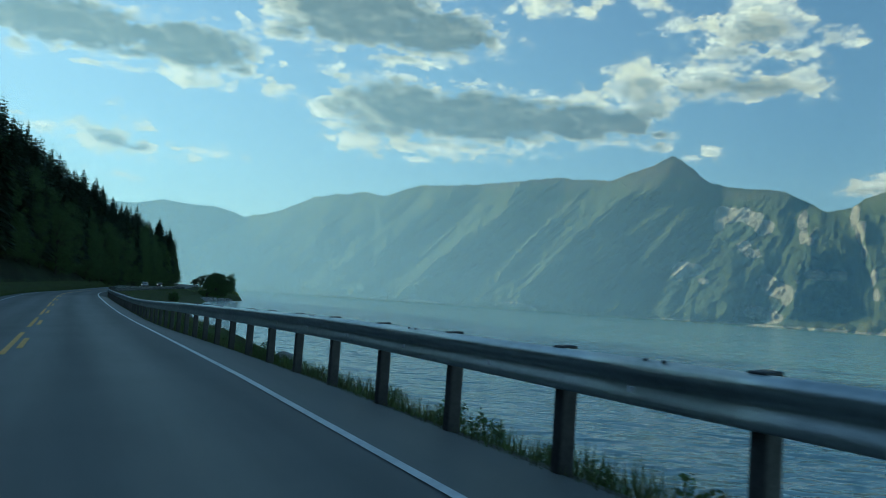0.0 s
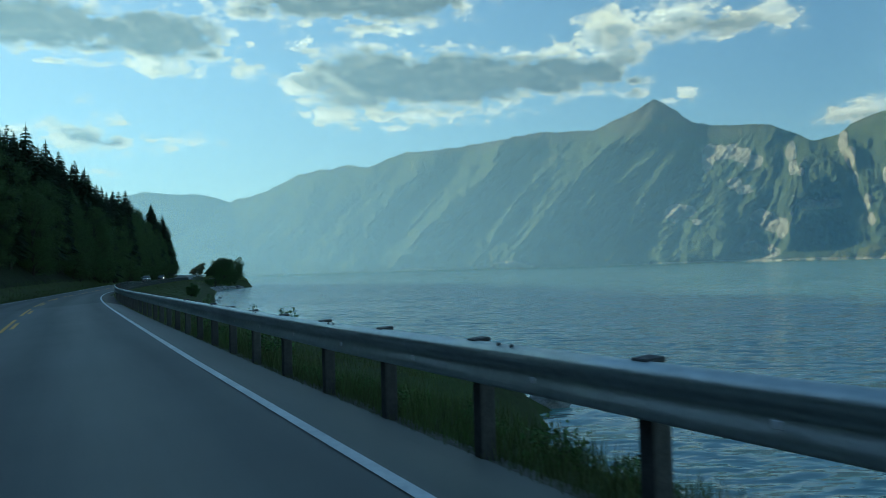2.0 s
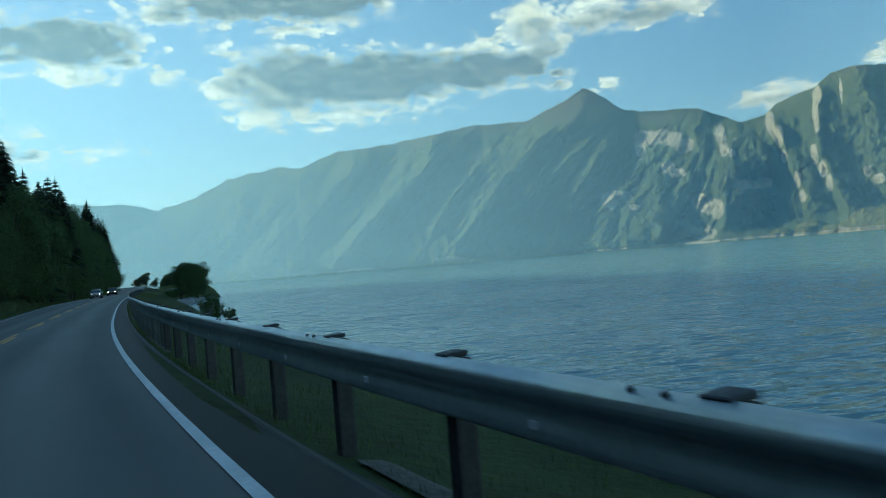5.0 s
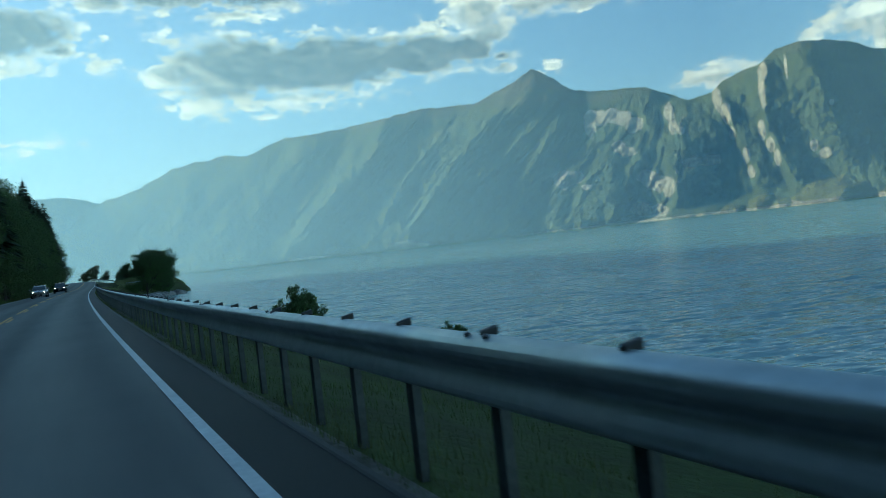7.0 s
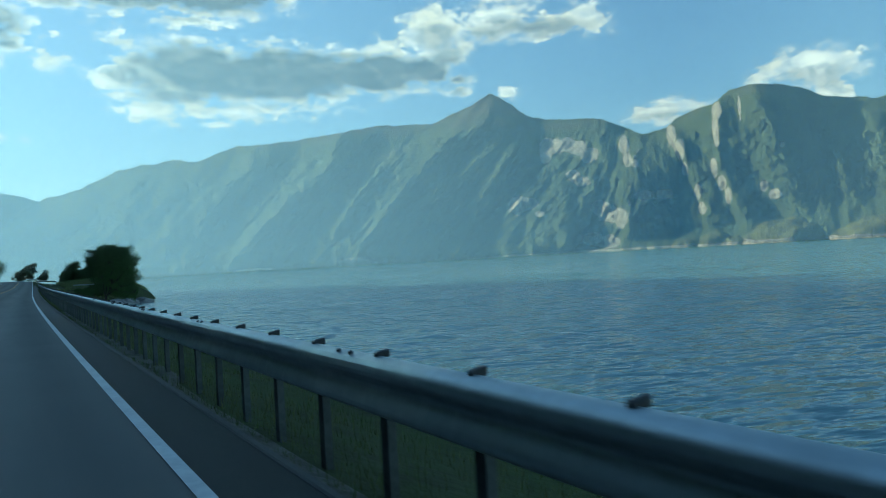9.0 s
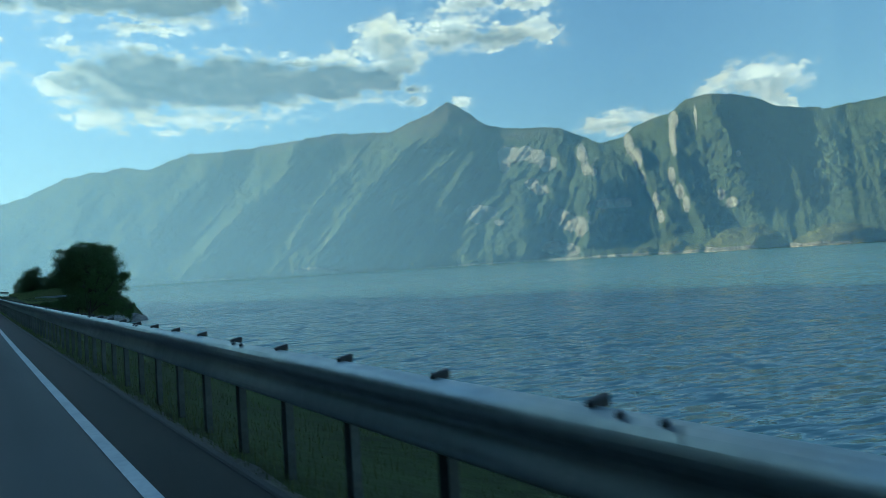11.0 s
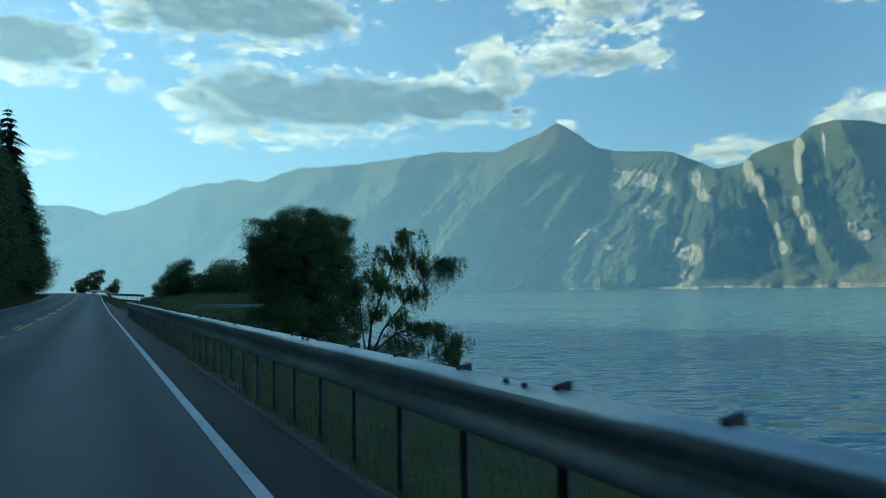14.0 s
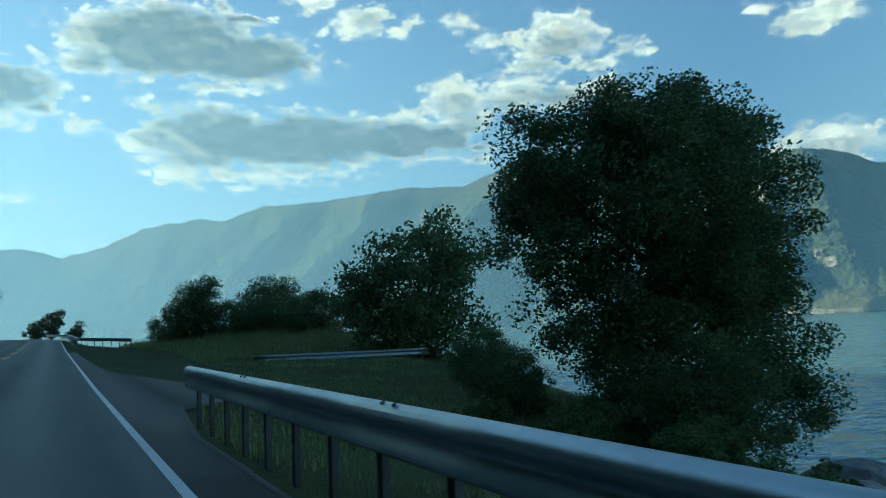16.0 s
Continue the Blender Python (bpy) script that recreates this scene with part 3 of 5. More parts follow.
def build_road():
    ss = np.arange(S0, S1 + 1, 2.0)
    road = ribbon("road", [s for s in ss if s < 85.6] + [85.6], (-8.05, -5.6, -3.7, -1.8, 0.056), (-0.02, 0.01, 0.028, 0.015, 0.0), M_ASPHALT)
    tagged(road, "two-lane asphalt road, worn grey surface in shade", "road", kind="structure")
    ribbon("road_surface", [85.6] + [s for s in ss if s > 85.6], (-8.05, -5.6, -3.7, -1.8, 0.056), (-0.02, 0.01, 0.028, 0.015, 0.0), M_ASPHALT_NEW, road, "newer and darker asphalt")
    for mat, run in ((M_ASPHALT, [s for s in ss if s < 85.6] + [85.6]), (M_SHOULDER, [85.6] + [s for s in ss if 85.6 < s <= 321] + [321.0])):
      ribbon("shoulder", run, (0.056, lambda s: rail_gap(s) - 0.25, lambda s: rail_gap(s) - 0.25 + 0.29 * (1 - float(ease(s, 96, 110)))), (0.0, lambda s: rail_foot(s) * 0.7, lambda s: rail_foot(s) + 0.012), mat, road, "dark asphalt shoulder")
    edge = lambda a: (lambda s: rail_gap(s) - 0.25 + a)
    low = lambda a: (lambda s: rail_foot(s) * 0.7 + a)
    ribbon("kerb_lip", [s for s in ss if 100 <= s <= 321] + [321.0], (edge(-0.01), edge(0.02), edge(0.06), edge(0.10)), (low(-0.004), low(0.010), low(0.010), low(-0.03)), M_KERB, road, "low asphalt kerb along the grass")
    dirt = lambda s: 0.28 + 0.30 * float(fractal(s * 0.5, 3.0, 3, 17))
    spot = lambda k: (lambda s: float(rail_gap(s)) + 0.03 + k * dirt(s))
    ribbon("gravel_strip", np.arange(-6, 104, 0.5), (spot(0), spot(0.5), spot(1.0)), tuple((lambda k: (lambda s: float(ground_z(s, spot(k)(s)) - road_z(s)) + (0.03 if k < 1 else -0.02)))(k) for k in (0, 0.5, 1.0)), M_GRAVEL, road, "strip of pale gravel and dirt under the rail")
    patch = lambda s: 0.34 * float(ease(fractal(s * 0.16, 5.0, 3, 23), 0.42, 0.66)) + 0.04 * float(fractal(s * 1.3, 8.0, 2, 29))
    bare = lambda k: (lambda s: float(rail_gap(s)) - 0.19 + k * (0.16 + patch(s)))
    ribbon("gravel_strip", np.arange(112, 318, 0.6), (bare(0), bare(0.5), bare(1.0)), tuple((lambda k: (lambda s: float(ground_z(s, bare(k)(s)) - road_z(s)) + (0.035 if k < 1 else -0.03) if k else float(rail_foot(s)) * 0.7 + 0.008))(k) for k in (0, 0.5, 1.0)), M_GRAVEL, road, "patchy gravel between kerb and grass")
    ribbon("edge_line", ss, (-0.044, 0.052), (0.006,) * 2, M_WHITE, road, "white painted edge line")
    ribbon("edge_line", ss, (lambda s: -2 * lane(s) - 0.44, lambda s: -2 * lane(s) - 0.34), (0.002,) * 2, M_WHITE, road, "white painted edge line")
    for k in range(int((S1 - 8) // 12) + 13):
        s0 = -150 + 12 * k + DASH_AT
        far, near = (lambda s: -lane(s) - 0.12, lambda s: -lane(s)), (lambda s: -lane(s) + 0.10, lambda s: -lane(s) + 0.22)
        if s0 > 279:          # from here on the long line is on the near side
            far, near = near, far
        ribbon("centre_dash", np.linspace(s0, s0 + DASH_LONG, 4), far, (0.036,) * 2, M_YELLOW, road)
        ribbon("centre_dash", np.linspace(s0 + 1.6, s0 + 5.4, 4), near, (0.036,) * 2, M_YELLOW, road)
    # the lay-by behind the end of the rail
    lay = list(np.arange(321, 337, 0.5)) + list(np.arange(337, 379, 1.5))
    ribbon("lay_by", lay, (0.056, lambda s: min(0.6, float(lay_by_edge(s))), lambda s: float(lay_by_edge(s))), (0.0, -0.022, lambda s: -0.016 - 0.1 * (float(lay_by_edge(s)) - 0.62)), M_LAY_BY, road, "worn asphalt lay-by")
    rim = lambda a: (lambda s: float(lay_by_edge(s)) + a)
    fall = lambda a: (lambda s: a - 0.1 * (float(lay_by_edge(s)) - 0.62))
    ribbon("kerb_lip", [s for s in lay if s <= 331.5], (rim(-0.01), rim(0.02), rim(0.06), rim(0.10)), (fall(-0.020), fall(-0.008), fall(-0.008), fall(-0.06)), M_KERB, road, "low asphalt kerb along the grass")
    return road


DASH_AT, DASH_LONG = 11.4, 8.4
build_ground()
road = build_road()


def build_water():
    bm = bmesh.new()
    ring = 7000.0
    bmesh.ops.create_circle(bm, cap_ends=True, radius=ring, segments=64, matrix=Matrix.Translation((0, 0, WATER)))
    return tagged(part("water", bm, M_WATER), "rippled dark blue fjord water", "water", kind="structure")


build_water()

# ---- the mountains across the fjord, laid out round a point on the road by bearing (degrees left of +y) ----
CENTRE = (-40.0, 150.0)
RIDGE = [(40, 0.5), (19.5, 0.5), (16.5, 2.6), (14.2, 4.3), (12.6, 5.15), (10.5, 5.75), (8.5, 6.85), (5.0, 7.45), (3.5, 7.35), (1.3, 8.2), (-3.2, 8.6), (-7.9, 9.3), (-12.6, 9.35), (-13.9, 9.85), (-15.1, 10.3), (-16.1, 10.9), (-16.6, 11.15), (-17.1, 10.95), (-17.65, 10.6),
         (-18.4, 10.05), (-19.1, 9.5), (-20.5, 9.05), (-23.5, 8.95), (-24.3, 8.75), (-25.4, 8.2), (-26.8, 7.55), (-28.2, 7.85), (-29.0, 8.55), (-29.9, 8.85), (-31.2, 9.1), (-32.3, 9.85), (-33.7, 10.1), (-36.0, 9.8), (-37.0, 9.4), (-38.1, 8.85), (-40.7, 8.4), (-45, 8.6), (-55, 9.5), (-80, 8.0), (-120, 4.0)]
SHORE_AT = [(40, 4600), (20, 4450), (13, 4200), (5, 3850), (-7, 3530), (-15, 3380), (-22, 3250), (-27, 2980), (-33, 2650), (-38, 2540), (-42, 2480), (-48, 2300), (-60, 1900), (-120, 1500)]
RIDGE_AT = [(40, 4780), (13, 4780), (5, 4770), (-7, 4740), (-17, 4740), (-22, 4500), (-27, 4250), (-31, 3750), (-34, 3640), (-38, 3780), (-42, 3880), (-48, 3700), (-60, 2900), (-120, 2400)]
# spurs: the crest as (height, bearing) in degrees, how far it stands out in metres, and how wide its sunny and its shaded side are
SPURS_LEFT = [([(5.2, 7.6), (1.0, 9.8)], 60, 2.4, 1.4), ([(7.0, 3.0), (3.0, 5.6), (0.0, 7.6)], 80, 2.2, 1.6), ([(8.1, -1.4), (5.7, 1.6), (3.1, 3.6), (0.5, 5.2)], 105, 2.2, 2.0), ([(8.8, -6.2), (7.1, -5.2), (4.8, -2.6), (1.8, 0.5), (-0.2, 1.9)], 175, 2.3, 2.6),
              ([(6.4, -8.4), (3.8, -6.3), (0.8, -4.3)], 120, 1.2, 1.4), ([(9.0, -15.2), (7.6, -12.5), (5.2, -10.2), (2.2, -7.9), (0.0, -6.4)], 230, 3.0, 4.6)]
SPURS_MIDDLE = [([(8.0, -19.0), (6.3, -17.2), (3.7, -15.2), (0.2, -13.6)], 70, 0.9, 2.0), ([(8.4, -24.3), (7.0, -24.0), (4.8, -23.4), (1.8, -21.7), (0.0, -20.6)], 155, 5.2, 0.9), ([(7.4, -26.7), (5.3, -26.1), (3.4, -25.5), (1.5, -25.2), (0.0, -25.0)], 290, 3.2, 3.4)]
SPURS_RIGHT = [([(7.6, -28.7), (5.4, -29.5), (3.1, -30.2), (1.0, -30.6)], 95, 0.35, 1.3), ([(9.0, -31.7), (5.6, -31.4), (3.7, -32.1), (1.6, -32.7)], 105, 0.38, 1.2), ([(9.4, -34.2), (6.0, -34.9), (2.5, -36.4)], 110, 1.8, 2.2), ([(8.0, -37.8), (5.5, -38.2), (2.5, -39.0)], 40, 1.0, 1.4),
               ([(7.6, -40.6), (4.0, -40.9), (2.0, -41.4)], 45, 1.0, 2.0), ([(8.5, -45.0), (2.0, -47.0)], 110, 1.6, 2.2)]
# bare rock: bearing, height above the horizon, half width, half height in degrees
CLIFFS_MIDDLE = [(-20.15, 6.75, 0.28, 0.55), (-20.3, 7.45, 0.35, 0.35), (-21.0, 7.25, 0.45, 0.42), (-21.7, 7.3, 0.4, 0.4), (-22.4, 7.0, 0.45, 0.4), (-23.1, 6.5, 0.45, 0.4), (-21.9, 5.2, 0.35, 0.3), (-22.5, 4.75, 0.4, 0.25), (-18.0, 3.4, 0.5, 0.5), (-18.8, 3.5, 0.45, 0.3),
                 (-19.5, 2.7, 0.25, 0.15), (-23.6, 2.9, 0.5, 0.35), (-24.3, 2.35, 0.65, 0.4), (-24.9, 2.1, 0.35, 0.5), (-23.05, 0.75, 0.5, 0.35), (-24.0, 0.55, 0.55, 0.35), (-25.45, 6.95, 0.25, 0.5), (-25.6, 6.0, 0.22, 0.4), (-26.1, 5.7, 0.2, 0.2)]
CLIFFS_RIGHT = [(-28.55, 7.4, 0.22, 0.55), (-29.0, 6.45, 0.26, 0.5), (-29.3, 5.0, 0.14, 0.3), (-29.95, 3.5, 0.18, 0.4), (-30.2, 2.4, 0.16, 0.35), (-31.5, 8.7, 0.22, 0.4), (-31.35, 7.4, 0.16, 0.8), (-31.1, 5.0, 0.16, 0.5), (-31.5, 4.0, 0.22, 0.4), (-31.85, 3.1, 0.15, 0.45), (-32.9, 8.7, 0.07, 0.5),
                (-34.1, 3.55, 0.18, 0.3), (-34.7, 3.0, 0.3, 0.25), (-35.3, 6.1, 0.12, 0.15), (-6.4, 0.15, 0.75, 0.22), (-6.9, 0.0, 0.9, 0.15), (-26.6, 3.5, 0.5, 0.25), (-27.9, 3.5, 0.45, 0.25), (0.2, -0.05, 0.9, 0.10), (-23, -0.12, 6.0, 0.13), (-33, -0.12, 9.0, 0.16)]
APRON = [(20, 0.0), (-20, 0.0), (-25, 0.55), (-28.5, 0.95), (-32, 1.35), (-35.5, 1.9), (-39, 2.5), (-42, 3.1), (-60, 3.5), (-120, 2.0)]


def table(a, rows):
    return np.interp(-a, [-r[0] for r in rows], [r[1] for r in rows])


def build_mountain(name, ridge, shore_at, ridge_at, spurs, cliffs, mat, left, last, step, label, seed, rows=60, forest=20.0):
    """Slopes laid out by bearing and height above the horizon: a steep lower face, a gentler top, and spurs that stand out of it."""
    az = np.concatenate([np.arange(last, -52.0, 0.4), np.arange(max(last, -52.0), left, step)])
    v = np.concatenate([np.linspace(0, 1, rows), [1.0, 1.0]])
    a, t = np.meshgrid(az, v, indexing="ij")
    el = np.maximum(table(a, ridge) + (fractal(a * 1.3, 0 * a + 7, 6, seed) - 0.5) * 0.30 + (fractal(a * 8, 0 * a + 3, 3, seed + 2) - 0.5) * 0.10, 0.05)
    near, far = table(a, shore_at) + (fractal(a * 0.8, 0 * a, 4, seed + 20) - 0.5) * 120, table(a, ridge_at)
    up = -0.12 + (el + 0.12) * t
    high = ease(-a, 26, 33)
    even = np.arange(az[0] - 6, az[-1] + 6, 0.1)          # the height of the range without its single tops
    level = np.interp(a, even, np.convolve(np.pad(table(even, ridge), 30, "edge"), np.hanning(61) / np.hanning(61).sum(), "valid"))
    h = np.clip((up + 0.12) / np.maximum(level, 0.3), 0, 1.3)
    back = (1 - high) * (0.60 * h + 0.40 * h**4) + high * (0.75 * h + 0.25 * h**3)
    foot = table(a, APRON)
    dist = near + (far - near) * back + 330 * ease(up, -0.1, np.maximum(foot, 0.02)) * ease(foot, 0.0, 0.5) * (1 - t)
    fade = np.sin(np.pi * np.clip(t * 0.96 + 0.02, 0, 1)) ** 0.45
    wander = (fractal(a * 0.8, up * 0.8, 5, seed + 30, 0.55) - 0.5) * 1.7
    push, crest = 0 * a, 0 * a
    for line, size, sunny, shady in spurs:
        line = sorted(line)
        off = a - np.interp(up, [c[0] for c in line], [c[1] for c in line]) + wander * min(sunny, shady, 1.0)
        out = size * np.clip(np.where(off > 0, 1 - off / sunny, 1 + off / shady), 0, 1)
        crest = np.maximum(crest, np.exp(-((off / 0.3) ** 2)) * min(size / 200, 1))
        push = push + out * ease(up, -0.6, 0.6) * (1 - ease(up, line[-1][0] - 0.3, line[-1][0] + 1.2))
    lean = a + np.where(a > -26, 1.0, -0.3) * (1 - ease(-a, 22, 30)) * up - 0.25 * ease(-a, 22, 30) * up          # runs along the gullies
    soft = 1 - 0.55 * ease(-a, 17, 20)
    soft = soft * (0.45 + 0.55 * ease(-a, -5, 7))
    wide = fractal(lean * 0.75, up * 0.28, 4, seed + 3, 0.5) - 0.5
    gully = 1 - np.abs(fractal(lean * 1.5, up * 0.4 + 9, 4, seed + 50, 0.5) - 0.5) * 4
    lumps = fractal(a * 1.6, up * 1.9, 6, seed + 8, 0.58) - 0.5
    canopy = (fractal(a * 5.5, up * 7.5, 3, seed + 60, 0.75) - 0.5) * forest
    dist = dist - (push * 1.05 + (wide * 240 * soft + gully * 40 * soft + lumps * 75) * fade + canopy * 1.6 * fade)
    z = 1.2 + dist * np.tan(np.radians(up))
    dist[:, -2], z[:, -2] = dist[:, -2] + 120, z[:, -2] - 70
    dist[:, -1], z[:, -1] = dist[:, -1] + 160, z[:, -1] - 500
    x, y = CENTRE[0] - np.sin(np.radians(a)) * dist, CENTRE[1] + np.cos(np.radians(a)) * dist
    me = raw_mesh(name, np.stack([x, y, z], -1).reshape(-1, 3), [f[::-1] for f in grid_faces(len(az), len(v))], True)
    bare = 0 * a
    for b, h, rb, rh in cliffs:
        bare = np.maximum(bare, np.exp(-(((a - b) / (1.35 * rb)) ** 2) - ((up - h) / (1.3 * rh)) ** 2))
    bare = np.maximum(bare, crest * 0.35 * ease(fractal(a * 2.5, up * 2.5, 4, seed + 40), 0.50, 0.66) * ease(t, 0.1, 0.3) * (1 - ease(t, 0.8, 0.95)))
    me.attributes.new("rock", "FLOAT", "POINT").data.foreach_set("value", np.clip(bare, 0, 1).ravel().astype(np.float32))
    return tagged(link(name, me, mat), label, "mountain", kind="structure")


build_mountain("mountain", RIDGE, SHORE_AT, RIDGE_AT, SPURS_LEFT + SPURS_MIDDLE + SPURS_RIGHT, CLIFFS_MIDDLE + CLIFFS_RIGHT, M_MOUNTAIN, 22.0, -100.0, 0.055, "steep green mountain range with pale cliffs across the fjord", 4, 230)
build_mountain("mountain_far", [(60, 7.0), (30, 5.6), (20.5, 5.25), (18.5, 5.65), (15.2, 5.5), (13.0, 4.95), (11.0, 4.2), (5.0, 2.0)], [(60, 4750), (0, 4750)], [(60, 4880), (0, 4880)], [], [], M_FAR, 60.0, 6.0, 0.3,
               "hazy blue mountain at the far end of the fjord", 15)


def build_headland(yaw, away, wide, high, seed):
    """A low wooded point with a pale rock foot on the far shore."""
    bm = bmesh.new()
    bmesh.ops.create_icosphere(bm, subdivisions=4, radius=1.0)
    rock = bm.verts.layers.float.new("rock")
    for v in bm.verts:
        bump = noise.fractal(v.co * 2.2 + Vector((seed, 0, 0)), 0.8, 2.1, 4)
        v.co = Vector((v.co.x * wide, v.co.y * wide * 0.6, v.co.z * high)) * (1 + 0.22 * bump)
        v[rock] = 0.9 if v.co.z < 9 and v.co.x < 0.2 * wide else 0.0
    ob = part("headland", bm, M_HEADLAND_SUNNY, smooth=True)
    x, y = CENTRE[0] - math.sin(radians(yaw)) * away, CENTRE[1] + math.cos(radians(yaw)) * away
    ob.matrix_world = pose(x, y, WATER - 2, 0, 0, yaw)
    return tagged(ob, "low wooded headland with pale rocky foot", "headland", "headlands on the far shore", "structure")


for yaw, away, wide, high, seed in ((-35.0, 2180, 92, 58, 1), (-30.8, 2480, 50, 40, 5), (-28.9, 2640, 40, 28, 8), (-40.4, 2020, 95, 46, 12), (-32.0, 2380, 36, 24, 16)):
    build_headland(yaw, away, wide, high, seed)


# upright tinted sheets before the mountains, in place of haze in the air
def build_haze_sheets():
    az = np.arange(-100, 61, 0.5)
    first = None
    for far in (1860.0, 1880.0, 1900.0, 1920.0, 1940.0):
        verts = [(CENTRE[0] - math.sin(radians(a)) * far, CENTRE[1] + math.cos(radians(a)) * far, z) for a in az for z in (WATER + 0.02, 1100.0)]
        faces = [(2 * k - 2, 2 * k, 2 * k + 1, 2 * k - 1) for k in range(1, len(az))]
        layer = link("haze_layer" if first else "haze_backdrop", raw_mesh("haze", verts, faces, True), M_HAZE_SHEET, first)
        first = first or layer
    return tagged(first, "upright blue see-through sheets standing in for evening haze over the fjord", "haze", kind="structure")


build_haze_sheets()


# ---- guard rails ----
BEAM = [(0.0, 0.0), (0.026, -0.006), (0.054, -0.020), (0.074, -0.044), (0.084, -0.074), (0.078, -0.098), (0.052, -0.120), (0.028, -0.137), (0.020, -0.155),
        (0.024, -0.178), (0.036, -0.206), (0.049, -0.234), (0.058, -0.258), (0.060, -0.280), (0.050, -0.298), (0.026, -0.308), (0.0, -0.312)]


def beam_mesh(plan, top, s0, s1, steps):
    """One length of W-shaped beam that follows plan(s) -> l and top(s) -> z."""
    ss = np.linspace(s0, s1, steps)
    count, verts = len(BEAM), []
    for s in ss:
        for depth, z in [(d, z) for d, z in BEAM] + [(d - 0.006, z) for d, z in BEAM]:
            x, y = on_road(s, plan(s) - depth)
            verts.append((x, y, top(s) + z))
    faces, row = [], 2 * count
    for i in range(steps - 1):
        a, b = i * row, (i + 1) * row
        for j in range(count - 1):
            faces.append((a + j, a + j + 1, b + j + 1, b + j))
            faces.append((a + count + j, b + count + j, b + count + j + 1, a + count + j + 1))
        for j, k in ((0, count), (count - 1, row - 1)):
            faces.append((a + j, b + j, b + k, a + k))
    for a in (0, (steps - 1) * row):
        faces += [(a + j, a + j + 1, a + count + j + 1, a + count + j) for j in range(count - 1)]
    return raw_mesh("beam", verts, faces, True)


def box(bm, x0, x1, y0, y1, z0, z1):
    m = Matrix.Translation(((x0 + x1) / 2, (y0 + y1) / 2, (z0 + z1) / 2)) @ Matrix.Diagonal((x1 - x0, y1 - y0, z1 - z0, 1))
    return bmesh.ops.create_cube(bm, size=1.0, matrix=m)["verts"]


def bevelled(bm, width, segments=1):
    bmesh.ops.bevel(bm, geom=list(bm.edges), offset=width, segments=segments, profile=0.6, affect="EDGES")
    return bm


def mesh_of(name, bm, mat, smooth=False):
    me = bpy.data.meshes.new(name)
    bm.to_mesh(me)
    bm.free()
    me.materials.append(mat)
    if smooth:
        me.polygons.foreach_set("use_smooth", [True] * len(me.polygons))
    return me


def channel_post_mesh(deep):
    """Open rolled-steel channel, its mouth along the road."""
    bm = bmesh.new()
    box(bm, 0.0, 0.006, -0.045, 0.045, -deep, -0.03)
    box(bm, 0.006, 0.050, -0.045, -0.040, -deep, -0.03)
    box(bm, 0.006, 0.050, 0.040, 0.045, -deep, -0.03)
    box(bm, 0.045, 0.050, -0.040, -0.022, -deep, -0.03)
    box(bm, 0.045, 0.050, 0.022, 0.040, -deep, -0.03)
    return mesh_of("post", bm, M_POST)


def round_post_mesh(deep):
    bm = bmesh.new()
    box(bm, 0.0, 0.13, -0.065, 0.065, -deep, -0.02)
    bevelled(bm, 0.022, 2)
    return mesh_of("post", bm, M_WOODPOST)


def cap_mesh(wide, long, high):
    bm = bmesh.new()
    verts = box(bm, -0.03, wide, -long / 2, long / 2, -0.01, high)
    for v in verts:
        if v.co.x < 0 and v.co.z > 0:
            v.co.z -= high * 0.5
    bevelled(bm, 0.006)
    return mesh_of("cap", bm, M_CAP)


def bolt_mesh():
    bm = bmesh.new()
    bmesh.ops.create_cone(bm, cap_ends=True, segments=8, radius1=0.017, radius2=0.012, depth=0.016)
    return mesh_of("bolt", bm, M_BOLT)


def reflector_mesh():
    bm = bmesh.new()
    box(bm, -0.012, 0.0, -0.03, 0.03, -0.02, 0.02)
    bevelled(bm, 0.004)
    return mesh_of("reflector", bm, M_REFLECT)


POST_ROUND, POST_CHANNEL = round_post_mesh(1.25), channel_post_mesh(1.15)
CAP_FLAT, CAP_BRACKET, BOLT, REFLECTOR = cap_mesh(0.10, 0.14, 0.02), cap_mesh(0.05, 0.04, 0.032), bolt_mesh(), reflector_mesh()


def child(name, mesh, parent, m, label=""):
    ob = new(name, mesh)
    ob.parent = parent
    ob.matrix_basis = m
    return tagged(ob, label)


def build_rail(s0, s1, plan, top, spacing, post, cap, reflectors, label, group="roadside guard rails", length=4.0, first=None):
    rail = tagged(new("guard_rail"), label, "guard rail", group)
    x, y = on_road(s0, plan(s0))
    base = pose(float(x), float(y), float(top(s0)) - 0.85)
    rail.matrix_world = base
    back = base.inverted()
    n = max(1, round((s1 - s0) / length))
    for k in range(n):
        a, b = s0 + (s1 - s0) * k / n, s0 + (s1 - s0) * (k + 1) / n
        me = beam_mesh(plan, top, a, b + 0.05, 5)
        me.transform(back)
        me.materials.append(M_STEEL)
        link("beam", me, None, rail)
        for off in (0.10, 0.28):
            for d, drop in ((0.032, 0.003),):
                m = back @ place_at(a + off, plan(a + off) - d, top(a) - drop) @ pose(0, 0, 0, 0, -24, 0)
                child("bolt", BOLT, rail, m)
    for s in np.arange(s0 + spacing * 0.4 if first is None else first, s1 - 0.1, spacing):
        m = back @ place_at(s, plan(s) + 0.012, top(s))
        p = child("post", post, rail, m)
        if s < 300:
            child("cap", cap, p, Matrix.Identity(4), "dark cap above the beam")
        if reflectors:
            child("reflector", REFLECTOR, rail, back @ place_at(s + spacing / 2, plan(s + spacing / 2) - 0.078, top(s) - 0.207), "small white reflector")
    return rail


